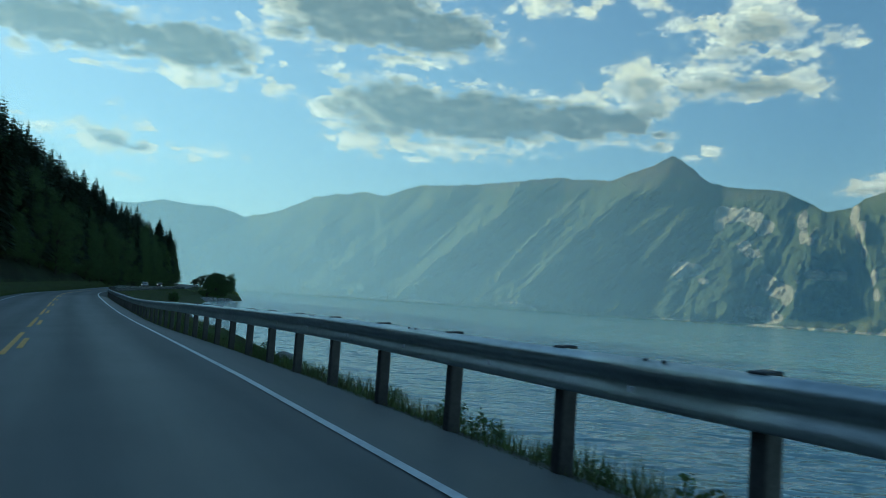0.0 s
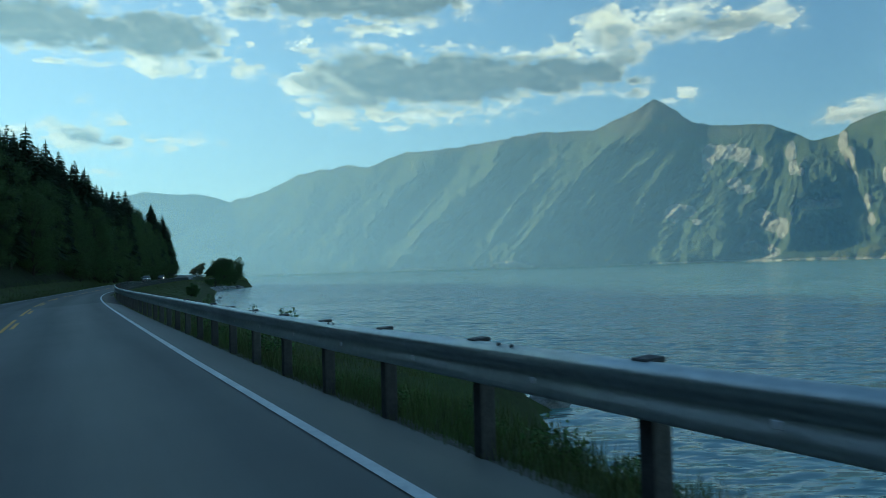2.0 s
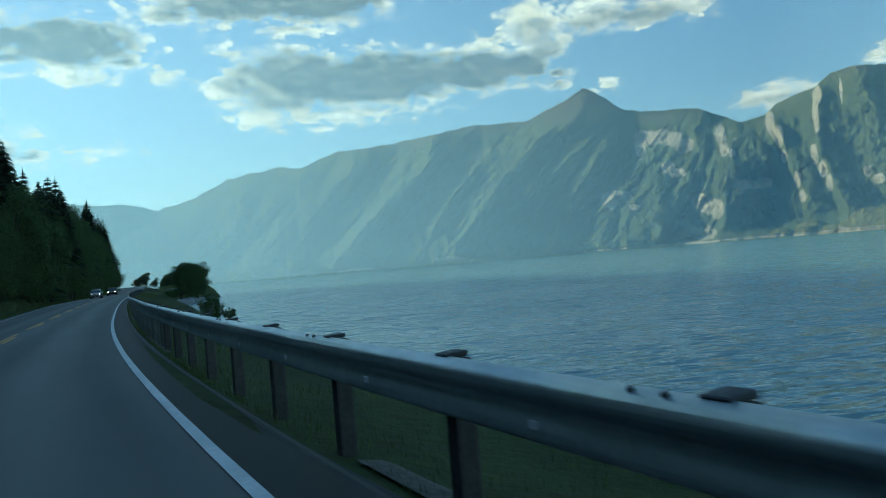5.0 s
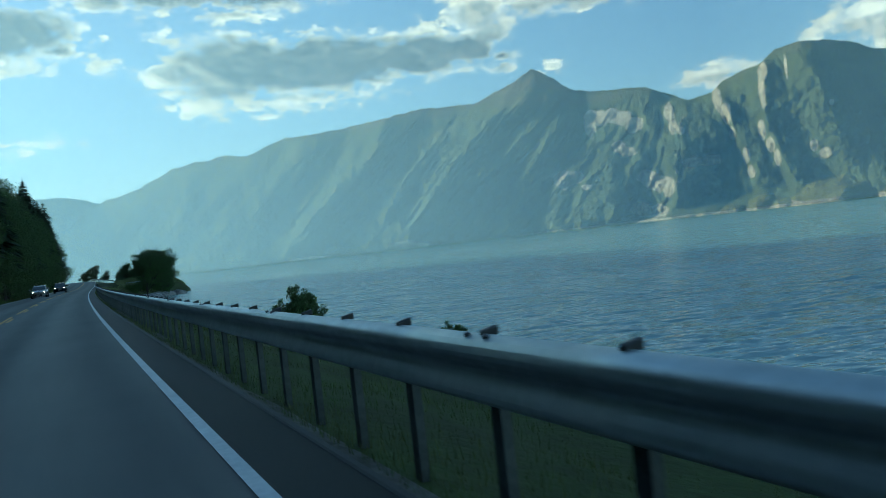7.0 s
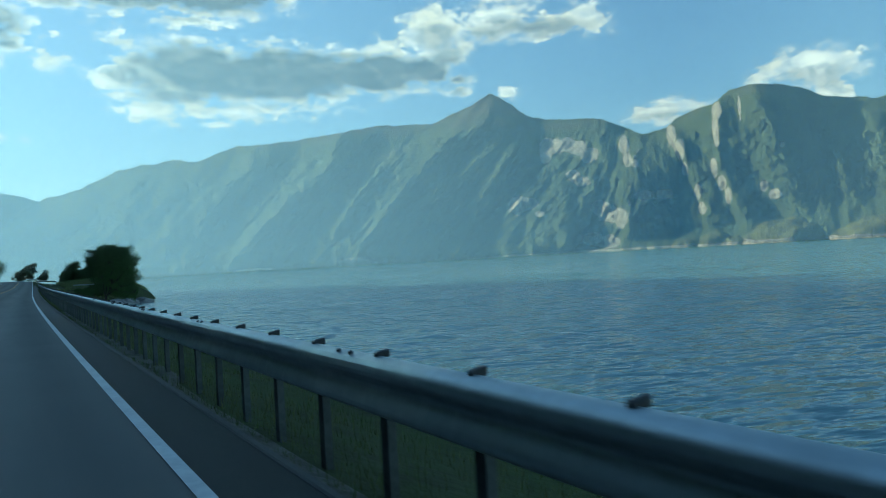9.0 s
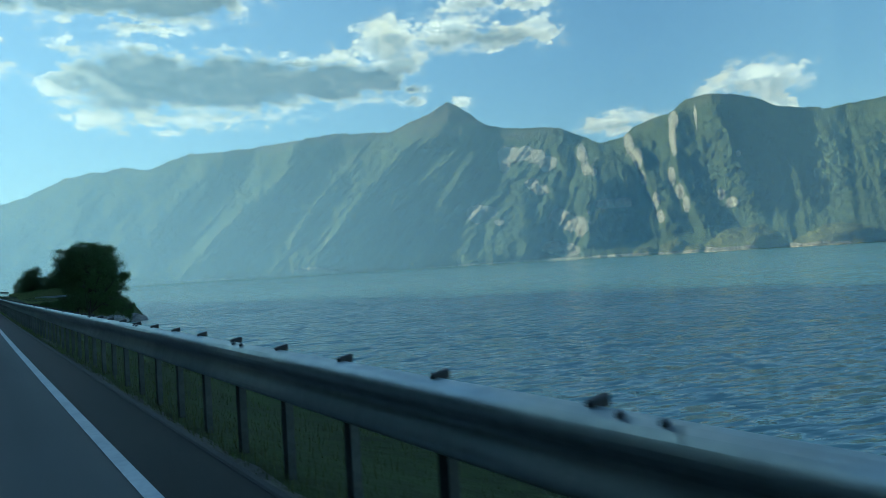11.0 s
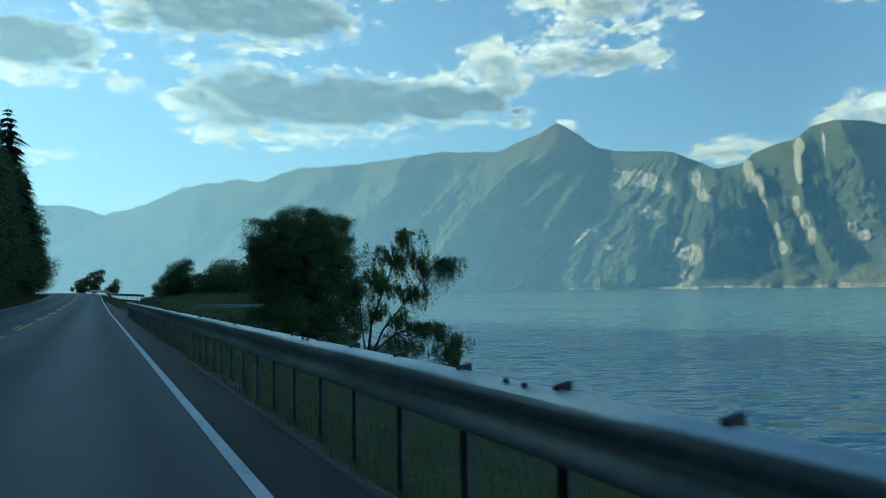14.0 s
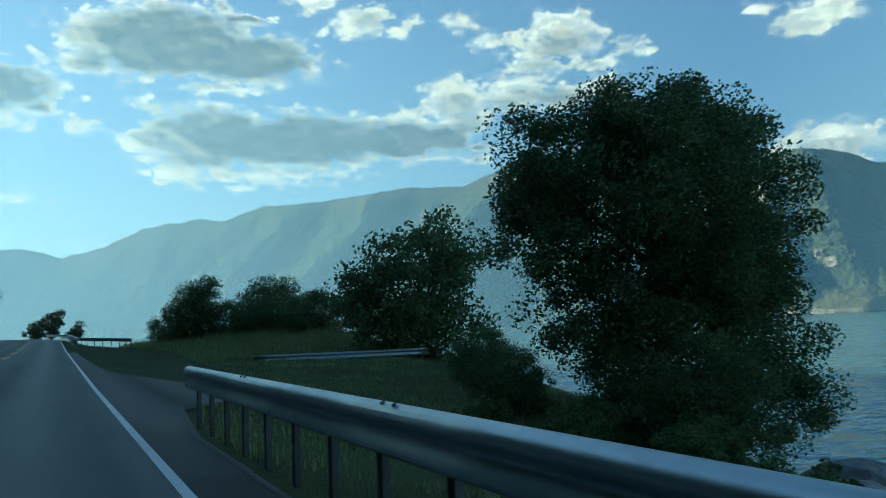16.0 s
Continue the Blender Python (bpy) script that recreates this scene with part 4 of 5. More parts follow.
TOP_ONE = lambda s: float(road_z(s) + np.interp(s, (0, 10, 30, 36, 48, 75, 90, 118), (0.96, 0.94, 0.84, 0.77, 0.665, 0.655, 0.655, 0.79)))
TOP_TWO = lambda s: float(road_z(s) + np.interp(s, (118, 128, 140, 150, 163, 180, 235, 278, 326), (0.79, 0.835, 0.79, 0.745, 0.72, 0.715, 0.745, 0.785, 0.765)))
GAP = lambda s: float(rail_gap(s))
build_rail(-40, 116, GAP, TOP_ONE, 1.97, POST_ROUND, CAP_FLAT, True, "galvanised steel guard rail on thick dark posts beside the road", first=-39.98)
build_rail(116, 326, GAP, TOP_TWO, 1.0, POST_CHANNEL, CAP_BRACKET, False, "galvanised steel guard rail on closely set channel posts")
FLARE = lambda s: float(1.2 + 3.6 * (1 - ease(s, 384, 402)))
build_rail(384, 472, FLARE, lambda s: float(road_z(s)) + 0.75, 2.0, POST_CHANNEL, CAP_BRACKET, False, "distant guard rail where the road bends away")


def build_cross_rail():
    """The short low rail that closes the lay-by, set across it."""
    rail = tagged(new("guard_rail"), "short galvanised guard rail across the lay-by in the grass", "guard rail", "roadside guard rails")
    rail.matrix_world = place_at(350, 7.0, -0.52, -5)
    bm = bmesh.new()
    rows = []
    for x in np.linspace(0, 8.0, 11):
        rows.append([bm.verts.new((x, -0.35 * math.sin(x * 0.3) - d, 0.74 + z)) for d, z in BEAM])
    for a, b in zip(rows, rows[1:]):
        for j in range(len(BEAM) - 1):
            bm.faces.new((a[j], a[j + 1], b[j + 1], b[j]))
    bmesh.ops.solidify(bm, geom=list(bm.faces), thickness=0.006)
    part("beam", bm, M_STEEL, rail, smooth=True)
    for x in np.arange(0.9, 8.0, 1.7):
        child("post", POST_CHANNEL, rail, pose(x, -0.35 * math.sin(x * 0.3) + 0.01, 0.74, 0, 0, 90))


build_cross_rail()


# ---- trees and bushes ----
def tube(bm, points, radii, sides=6):
    rings = []
    for k, (p, r) in enumerate(zip(points, radii)):
        p = Vector(p)
        ahead = Vector(points[min(k + 1, len(points) - 1)]) - Vector(points[max(k - 1, 0)])
        q = ahead.to_track_quat("Z", "Y")
        rings.append([bm.verts.new(p + q @ Vector((r * math.cos(2 * math.pi * j / sides), r * math.sin(2 * math.pi * j / sides), 0))) for j in range(sides)])
    for a, b in zip(rings, rings[1:]):
        for j in range(sides):
            bm.faces.new((a[j], a[(j + 1) % sides], b[(j + 1) % sides], b[j]))


def leaf_faces(centres, size, rng, hang=0.0, stretch=1.6):
    """Small pointed leaves, one face each, at the given places."""
    n = len(centres)
    a = rng.normal(size=(n, 3))
    a[:, 2] -= hang
    a /= np.linalg.norm(a, axis=1, keepdims=True)
    b = np.cross(a, rng.normal(size=(n, 3)))
    b /= np.linalg.norm(b, axis=1, keepdims=True) + 1e-9
    k = (size * rng.uniform(0.6, 1.35, n))[:, None]
    verts = np.stack([centres - a * k * stretch / 2, centres + b * k / 2, centres + a * k * stretch / 2, centres - b * k / 2], 1).reshape(-1, 3)
    return verts, np.arange(4 * n).reshape(-1, 4)


def ball(rng, n):
    """Places spread evenly in a ball of radius 1."""
    d = rng.normal(size=(n, 3))
    return d / np.linalg.norm(d, axis=1, keepdims=True) * (rng.uniform(0, 1, n) ** 0.42)[:, None]


def broadleaf(name, label, blobs, clumps, per_clump, leaf, clump_r, seed, leaf_mat, bark, trunk_r, lean=(0, 0), group="", category="tree", hang=0.0, from_z=-1.2, limbs=45):
    """A tree or bush: a tapered trunk, limbs out to the clumps, and leaves in clumps with gaps between them. blobs: x, y, z, rx, rz."""
    rng = np.random.default_rng(seed)
    weights = np.array([b[3] ** 2 * b[4] for b in blobs])
    pick = rng.choice(len(blobs), clumps, p=weights / weights.sum())
    way = rng.normal(size=(clumps, 3))
    way /= np.linalg.norm(way, axis=1, keepdims=True)
    way *= (rng.uniform(0.25, 1.0, clumps) ** 0.45)[:, None]
    bl = np.array(blobs)[pick]
    centre = bl[:, :3] + way * np.stack([bl[:, 3], bl[:, 3], bl[:, 4]], 1)
    thing = tagged(new(name), label, category, group)
    top = max(b[2] for b in blobs)
    bm = bmesh.new()
    spine = [Vector((lean[0] * u * top + 0.12 * math.sin(5 * u + seed), lean[1] * u * top + 0.12 * math.cos(4 * u + seed), from_z + (top - from_z) * u)) for u in np.linspace(0, 1, 8)]
    tube(bm, spine, [trunk_r * (1.25 - 1.05 * u) for u in np.linspace(0, 1, 8)], 8)
    for c in centre[:: max(1, clumps // limbs)] if limbs else []:
        u = min(max((c[2] - 0.8 - from_z) / (top - from_z) * 0.75, 0.12), 0.95)
        root = spine[0].lerp(spine[-1], u)
        k = min(int(u * 7), 6)
        root = spine[k].lerp(spine[k + 1], u * 7 - k)
        mid = root.lerp(Vector(c), 0.55) + Vector(rng.normal(size=3)) * 0.12
        tube(bm, [root, mid, Vector(c)], [trunk_r * 0.35, trunk_r * 0.2, trunk_r * 0.06], 5)
    part("trunk", bm, bark, thing, "" if category == "bush" else "bare trunk and limbs", True)
    spread = clump_r * rng.uniform(0.6, 1.3, clumps)
    pts = np.repeat(centre, per_clump, 0) + ball(rng, clumps * per_clump) * np.repeat(spread, per_clump)[:, None] * np.array([1.75, 1.75, 1.35])
    if hang:          # leaves strung along drooping twigs
        twig = np.arange(len(pts)) // per_clump * 7 + rng.integers(0, 7, len(pts))
        base = np.repeat(centre, 7, 0) + ball(rng, clumps * 7) * np.repeat(spread, 7)[:, None] * np.array([1.9, 1.9, 0.9])
        long = hang * rng.uniform(0.35, 1.1, clumps * 7)
        pts = base[twig] + rng.normal(size=(len(pts), 3)) * 0.035
        pts[:, 2] -= long[twig] * rng.uniform(0, 1, len(pts))
    verts, faces = leaf_faces(pts, leaf, rng, hang)
    link("crown", raw_mesh("crown", verts, faces), leaf_mat, thing)
    return thing


def birch_tree():
    """A birch of several bent stems from one root, with tiers of foliage that hang from arching boughs."""
    rng = np.random.default_rng(6)
    thing = tagged(new("birch_tree"), "slender leaning birch with drooping twigs at the water's edge", "tree")
    bend = lambda pts: [Vector((x, 0.25 * math.sin(2 * z + x), z)) for x, z in pts]
    stems = [bend([(-1.3, -1.2), (-1.25, 0.6), (-1.05, 1.8), (-0.55, 3.2), (0.2, 4.7), (0.9, 6.1)]), bend([(-1.28, -1.2), (-1.1, 0.4), (-0.4, 1.6), (0.8, 2.8), (1.9, 4.0), (2.6, 4.7)]),
             bend([(-1.32, -1.0), (-1.45, 0.9), (-1.6, 2.1), (-1.8, 3.3)]), bend([(-1.1, 0.5), (0.3, 1.4), (1.8, 1.7), (3.1, 1.4), (4.0, 0.8)])]
    bm = bmesh.new()
    for k, stem in enumerate(stems):
        thick = (0.105, 0.09, 0.07, 0.06)[k]
        tube(bm, stem, [thick * (1 - 0.85 * i / (len(stem) - 1)) for i in range(len(stem))], 7)
    # tiers: x, z, half width, how far they hang
    tiers = [(0.6, 6.2, 0.7, 0.6), (-0.2, 5.5, 0.7, 0.7), (1.3, 5.7, 0.7, 0.8), (0.6, 5.0, 0.8, 0.9), (2.0, 5.0, 0.7, 1.1), (3.0, 4.8, 0.6, 1.2), (3.7, 4.8, 0.45, 0.8), (-0.9, 4.7, 0.5, 0.6), (-1.6, 3.9, 0.6, 0.7), (-2.2, 3.4, 0.45, 0.8), (-0.6, 3.9, 0.7, 0.7),
             (0.6, 3.9, 0.7, 0.8), (1.6, 3.6, 0.6, 0.9), (-0.9, 2.8, 0.5, 0.5), (0.5, 2.4, 0.5, 0.6), (1.2, 1.8, 0.7, 0.7), (2.2, 1.7, 0.8, 0.8), (3.2, 1.6, 0.8, 0.9), (4.1, 1.1, 0.6, 0.9), (0.4, 1.0, 0.7, 0.7), (1.5, 0.6, 0.8, 0.8), (2.6, 0.4, 0.8, 0.8), (3.5, 0.0, 0.5, 0.6)]
    points = []
    for x, z, half, hang in tiers:
        near = min((p for stem in stems for p in stem[1:]), key=lambda p: (p.x - x) ** 2 + 2.0 * max(p.z - z + 0.5, 0) ** 2 + 0.4 * (p.z - z) ** 2)
        y = rng.uniform(-0.8, 0.8)
        for b in range(9):
            end = Vector((x + rng.normal() * half * 0.55, y + rng.normal() * 0.55, z + rng.normal() * 0.16 - 0.1))
            mid = near.lerp(end, 0.55) + Vector((0, 0, 0.25))
            tube(bm, [near, mid, end], [0.022, 0.013, 0.004], 4)
            for twig in range(9):
                root = near.lerp(end, 0.45 + 0.6 * rng.uniform()) + Vector((rng.normal() * 0.14, rng.normal() * 0.14, 0.12 + rng.normal() * 0.08))
                long, n = hang * rng.uniform(0.2, 1.15), 34
                u = rng.uniform(0, 1, n)
                p = np.stack([root.x + rng.normal(size=n) * 0.05 + 0.06 * u, root.y + rng.normal(size=n) * 0.05, root.z - long * u], 1)
                points.append(p)
    part("trunk", bm, M_BARK, thing, "dark bent stems and arching boughs", True)
    verts, faces = leaf_faces(np.concatenate(points), 0.046, rng, 0.8)
    link("crown", raw_mesh("crown", verts, faces), M_LEAF_PALE, thing)
    return thing


def conifer_crown(height, radius, seed, whorls=40, boughs=13, bare=0.14, broad=0.62):
    """Drooping boughs in whorls; each bough is a ragged fan of three blades."""
    rng = np.random.default_rng(seed)
    verts, faces = [], []
    for k in range(whorls):
        u = (k + rng.uniform(0, 0.6)) / whorls
        z = height * (bare + (1 - bare) * u)
        r = radius * (1 - u) ** 0.62 * rng.uniform(0.75, 1.15) + 0.12
        for j in range(boughs):
            a = 2 * math.pi * (j + rng.uniform(-0.4, 0.4)) / boughs + k
            long = r * rng.uniform(0.65, 1.2)
            drop = long * rng.uniform(0.25, 0.55)
            out, side = np.array([math.cos(a), math.sin(a), 0]), np.array([-math.sin(a), math.cos(a), 0])
            root = np.array([0, 0, z])
            tip = root + out * long - np.array([0, 0, drop])
            for w, dz in ((0.30 * broad, 0.0), (0.20 * broad, -0.18)):
                mid = root + out * long * 0.55 - np.array([0, 0, drop * 0.35 - dz * long])
                i = len(verts)
                verts += [root, mid + side * long * w, tip - np.array([0, 0, -dz * long * 0.6]), mid - side * long * w]
                faces.append((i, i + 1, i + 2, i + 3))
    i = len(verts)
    verts += [(0.12, 0, height * 0.93), (-0.12, 0.05, height * 0.93), (0, 0, height * 1.03)]
    faces.append((i, i + 1, i + 2))
    return verts, faces


def conifer(label, height, radius, seed, **more):
    thing = tagged(new("spruce_tree"), label, "tree", "roadside forest trees")
    bm = bmesh.new()
    tube(bm, [(0, 0, -1.0), (0, 0, height * 0.5), (0, 0, height * 0.97)], [height * 0.014, height * 0.009, 0.02], 6)
    part("trunk", bm, M_BARK, thing, smooth=True)
    verts, faces = conifer_crown(height, radius, seed, **more)
    link("crown", raw_mesh("crown", verts, faces), M_NEEDLE, thing)
    return thing


def plant_forest():
    rng = np.random.default_rng(11)
    kinds = [conifer("tall dark spruce in the shaded roadside forest", 17.0, 2.9, 1), conifer("slender dark spruce in the shaded roadside forest", 14.0, 2.2, 2, whorls=34),
             conifer("old ragged pine with a bare lower stem", 18.0, 3.4, 3, whorls=26, boughs=10, bare=0.3, broad=0.7),
             broadleaf("alder_tree", "dark leafy roadside tree in deep shade", [(0, 0, 6.2, 3.1, 4.2), (0.8, 0.4, 10.2, 2.2, 3.0), (-0.9, -0.3, 3.4, 2.8, 2.6), (0.2, 0.2, 1.3, 2.4, 1.3)], 150, 170, 0.10, 0.6, 21, M_LEAF, M_BARK, 0.16, group="roadside forest trees"),
             broadleaf("alder_tree", "low bushy leafy tree at the forest edge", [(0, 0, 3.2, 2.3, 2.8), (1.1, 0.3, 4.7, 1.5, 1.8), (-1.0, 0.5, 2.2, 1.9, 1.9)], 80, 160, 0.09, 0.5, 22, M_LEAF, M_BARK, 0.12, group="roadside forest trees")]
    used = set()
    spots = []
    for row, (l0, gap) in enumerate(((-12.0, 3.4), (-15.0, 3.7), (-19.0, 5.0), (-24.0, 6.2), (-29.0, 7.5))):
        # past 462 the front rows are unseen, added to shade the far clump
        for s in np.arange(14 + row * 2, 530 if row < 2 else 462 + row * 7, gap):
            l = l0 + rng.uniform(-1.3, 1.3) - 4.5 * (1 - float(ease(s, 120, 230)))
            k = rng.choice(5, p=((0.06, 0.08, 0.12, 0.44, 0.30), (0.14, 0.14, 0.18, 0.49, 0.05), (0.22, 0.22, 0.30, 0.24, 0.02))[min(row, 2)])
            spots.append((s + rng.uniform(-1.5, 1.5), l, int(k), rng.uniform(0.78, 1.18) * (1.0 if row else 0.94) * (1 + 0.24 * float(ease(s, 262, 290)) * (row < 2)), rng.uniform(0, 360)))
    for s, l, k, size, turn in spots:
        m = place_at(s, l, None, turn) @ Matrix.Scale(size, 4)
        if k in used:
            ob = copy_thing(kinds[k], m)
            ob.matrix_basis = m
        else:
            kinds[k].matrix_basis = m
            used.add(k)
    # the wood up the hill
    verts, faces = [], []
    shapes = [conifer_crown(15.0, 2.8, 40 + k, whorls=9, boughs=6, bare=0.1, broad=1.0) for k in range(4)]
    at = 0
    for k in range(1500):
        s, l = rng.uniform(-60, 640), -32 - 190 * rng.uniform(0, 1) ** 1.4
        x, y = on_road(s, l)
        z = ground_z(s, l) - 0.6
        v, f = shapes[k % 4]
        size, a = rng.uniform(0.65, 1.15), rng.uniform(0, 6.28)
        v = np.array(v) * size
        v = np.stack([v[:, 0] * math.cos(a) - v[:, 1] * math.sin(a) + x, v[:, 0] * math.sin(a) + v[:, 1] * math.cos(a) + y, v[:, 2] + z], 1)
        verts.append(v)
        faces += [tuple(i + at for i in q) for q in f]
        at += len(v)
    wood = link("forest", raw_mesh("forest", np.concatenate(verts), faces), M_NEEDLE)
    tagged(wood, "dense dark conifer forest on the shaded hillside", "forest", kind="stuff")


def plant_shore():
    big = broadleaf("willow_tree", "large dense dark leafy tree on the grassy point", [(0, 0, 4.6, 3.2, 2.8), (-1.9, 0.2, 5.6, 1.7, 1.5), (0.0, -0.2, 6.4, 2.0, 1.3), (1.7, 0.2, 5.8, 1.7, 1.5), (-2.4, 0, 3.9, 1.3, 1.5), (2.9, 0.1, 3.7, 1.4, 1.5), (3.0, 0.0, 1.8, 1.4, 1.5), (0.7, 0.0, 1.5, 2.7, 1.6), (1.9, 0.0, 0.2, 2.2, 1.5), (-1.8, 0.0, 2.5, 1.3, 1.2)],
                    580, 300, 0.056, 0.33, 5, M_LEAF, M_BARK, 0.24)
    big.matrix_basis = place_at(329.2, 12.0, -0.98) @ Matrix.Diagonal((1.12, 1.12, 1.025, 1))
    birch = birch_tree()
    birch.matrix_basis = place_at(307.5, 10.6, -1.85) @ Matrix.Diagonal((0.78, 0.85, 0.89, 1))
    for s, l, z, size, seed, wide in ((352, 15.8, -0.1, 1.6, 31, 1.0), (369, 12.0, 0.9, 0.9, 32, 1.25), (371, 7.7, 0.8, 0.9, 33, 0.8), (362, 16.5, 1.0, 0.7, 34, 1.4), (375, 17.5, 1.0, 0.75, 35, 1.3), (366, 10.6, 0.9, 0.6, 39, 1.3), (370, 9.6, 0.7, 0.62, 51, 1.5), (372, 13.6, 0.8, 0.66, 52, 1.5), (364, 13.4, 0.9, 0.62, 53, 1.5), (376, 6.6, 0.7, 0.5, 54, 1.5), (326, 10.4, -1.3, 0.5, 61, 1.4), (331.5, 9.4, -1.0, 0.30, 62, 1.7), (335, 11.0, -0.95, 0.34, 63, 1.7), (339, 12.6, -0.9, 0.40, 64, 1.7), (333, 14.2, -1.6, 0.55, 65, 1.4), (343, 14.4, -0.7, 0.42, 66, 1.6)):
        b = broadleaf("bush", "dark leafy bush on the grassy mound", [(0, 0, 2.2, 1.9 * wide, 2.0), (0.9 * wide, 0.2, 3.3, 1.2, 1.5), (-1.0 * wide, 0, 1.6, 1.5, 1.5), (0.2, 0, 0.6, 1.9 * wide, 0.9)], 130, 125, 0.095, 0.42, seed, M_LEAF, M_BARK, 0.09, group="bushes on the mound", category="bush", from_z=-0.8)
        b.matrix_basis = place_at(s, l, z) @ Matrix.Scale(size, 4)
    # these leaves take the dark needle colour in place of shade
    for s, l, z, size, seed in ((515, 7.0, 1.2, 1.0, 36), (519, 11.0, 1.2, 1.35, 37), (510, 13.5, 1.0, 0.8, 38)):
        b = broadleaf("bush", "small tree clump beyond the crest of the road, coloured dark for shade", [(0, 0, 2.4, 1.9, 2.1), (1.2, 0.2, 3.8, 1.2, 1.6), (-1.4, 0, 1.8, 1.6, 1.4)], 70, 26, 0.26, 0.42, seed, M_NEEDLE, M_BARK, 0.10, group="trees beyond the crest", category="tree", from_z=-0.8)
        b.matrix_basis = place_at(s, l, z) @ Matrix.Scale(size, 4)
    for s, l, top, size, seed in ((168.0, 7.0, 0.5, 1.2, 41), (154.3, 6.9, -0.5, 0.40, 42), (327, 9.5, -0.2, 0.9, 43), (321.5, 7.6, -0.35, 1.0, 44), (325, 6.6, -0.15, 0.5, 45), (323.4, 7.6, -0.2, 0.55, 46), (326.6, 8.0, 0.0, 0.6, 47), (328.2, 6.9, -0.1, 0.5, 48), (324.4, 9.0, -0.3, 0.6, 49)):
        slim = 0.72 if seed == 41 else 1.0
        b = broadleaf("shrub", "loose green shrub growing behind the guard rail", [(0, 0, 1.2, 0.95, 0.8), (0.75, 0.1, 1.35, 0.45, 0.65), (-0.75, 0, 1.3, 0.42, 0.75), (0.15, 0.1, 1.75, 0.4, 0.55), (-0.35, -0.1, 1.8, 0.22, 0.5), (0.5, 0.0, 1.9, 0.18, 0.4)], 130, 90, 0.05, 0.13, seed, M_LEAF_PALE, M_BARK, 0.035, group="shrubs behind the rail", category="bush", from_z=-0.6)
        b.matrix_basis = place_at(s, l, top - 2.5 * size) @ Matrix.Diagonal((size * slim, size * slim, size, 1))
    for k, (s, l, size) in enumerate(((54.4, 2.0, 0.98), (55.2, 2.1, 0.9), (57.6, 2.1, 0.96), (61.7, 1.7, 1.0), (35.0, 1.75, 0.6), (36.2, 1.9, 0.45))):
        b = broadleaf("weed", "tall thin weed rising behind the guard rail", [(0, 0, 0.45, 0.16, 0.4), (0.08, 0.05, 0.85, 0.12, 0.22)], 22, 16, 0.035, 0.06, 90 + k, M_LEAF_PALE, M_BARK, 0.008, group="weeds on the bank", category="plant", from_z=-0.1, limbs=0)
        b.matrix_basis = place_at(s, l) @ Matrix.Scale(size, 4)
    # low weeds on the edge of the bank
    rng = np.random.default_rng(8)
    for k, s in enumerate(np.arange(-2, 64, 0.5)):
        b = broadleaf("weed", "low leafy weed on the edge of the bank", [(0, 0, 0.22, 0.28, 0.25), (0.2, 0.05, 0.35, 0.15, 0.2)], 16, 14, 0.05, 0.10, 60 + k % 5, M_LEAF_PALE, M_BARK, 0.012, group="weeds on the bank", category="plant", from_z=-0.1, limbs=0) if k < 5 else copy_thing(weeds[k % 5], Matrix())
        if k < 5:
            weeds = [b] if k == 0 else weeds + [b]
        b.matrix_basis = place_at(s + rng.uniform(-0.6, 0.6), 1.38 + rng.uniform(0, 0.75), None, rng.uniform(0, 360)) @ Matrix.Scale(rng.uniform(0.25, 0.55) * (1.7 if k % 9 == 4 else 1.0), 4)


def grow_grass():
    rng = np.random.default_rng(3)
    def blades(name, n, s0, s1, l_of, high, wide, label, mat=M_GRASS):
        s = rng.uniform(s0, s1, n)
        l = l_of(s, rng.uniform(0, 1, n))
        z = ground_z(s, l)
        keep = (z > WATER + 0.25) & ((s < 318) | (l < 0) | (l > lay_by_edge(s) + 0.25))
        s, l, z = s[keep], l[keep], z[keep]
        x, y = on_road(s, l)
        root = np.stack([x, y, z - 0.03], 1)
        tall = high * rng.uniform(0.35, 1.2, len(s)) * (0.6 + 0.8 * fractal(s * 0.4, l * 0.6, 3, 2))
        a = rng.uniform(0, 6.28, len(s))
        side = np.stack([np.cos(a), np.sin(a), 0 * a], 1) * (wide * rng.uniform(0.6, 1.3, len(s)))[:, None]
        bend = np.stack([np.sin(a * 3), np.cos(a * 5), 0 * a], 1) * (tall * 0.22)[:, None]
        up = np.stack([0 * a, 0 * a, tall], 1)
        verts = np.stack([root - side, root + side, root + up + bend], 1).reshape(-1, 3)
        ob = link(name, raw_mesh(name, verts, np.arange(len(verts)).reshape(-1, 3)), mat)
        return tagged(ob, label, "grass", kind="stuff")
    blades("grass", 230000, -5, 340, lambda s, u: rail_gap(s) - 0.16 * ease(s, 96, 110) + 5.5 * u**2.0, 0.13, 0.0045, "rough grass on the slope behind the guard rail")
    blades("grass", 14000, 37, 80, lambda s, u: rail_gap(s) + 0.1 + 6.5 * u, 0.20, 0.007, "thick grass where the bank widens behind the rail")
    blades("grass", 30000, -4, 66, lambda s, u: rail_gap(s) + 0.12 + 1.3 * u**1.2, 0.30, 0.006, "tall weedy grass along the edge of the bank")
    blades("grass", 34000, 322, 353, lambda s, u: 0.8 + 13 * u, 0.17, 0.012, "short grass round the lay-by", M_GRASS_LIT)
    blades("grass", 60000, 352, 400, lambda s, u: 5.0 + 16 * u, 0.55, 0.015, "tall rough grass on the mound by the lay-by", M_GRASS_LIT)
    blades("grass", 26000, 0, 440, lambda s, u: -8.1 - 4.5 * u, 0.28, 0.022, "rough grass on the verge below the forest")


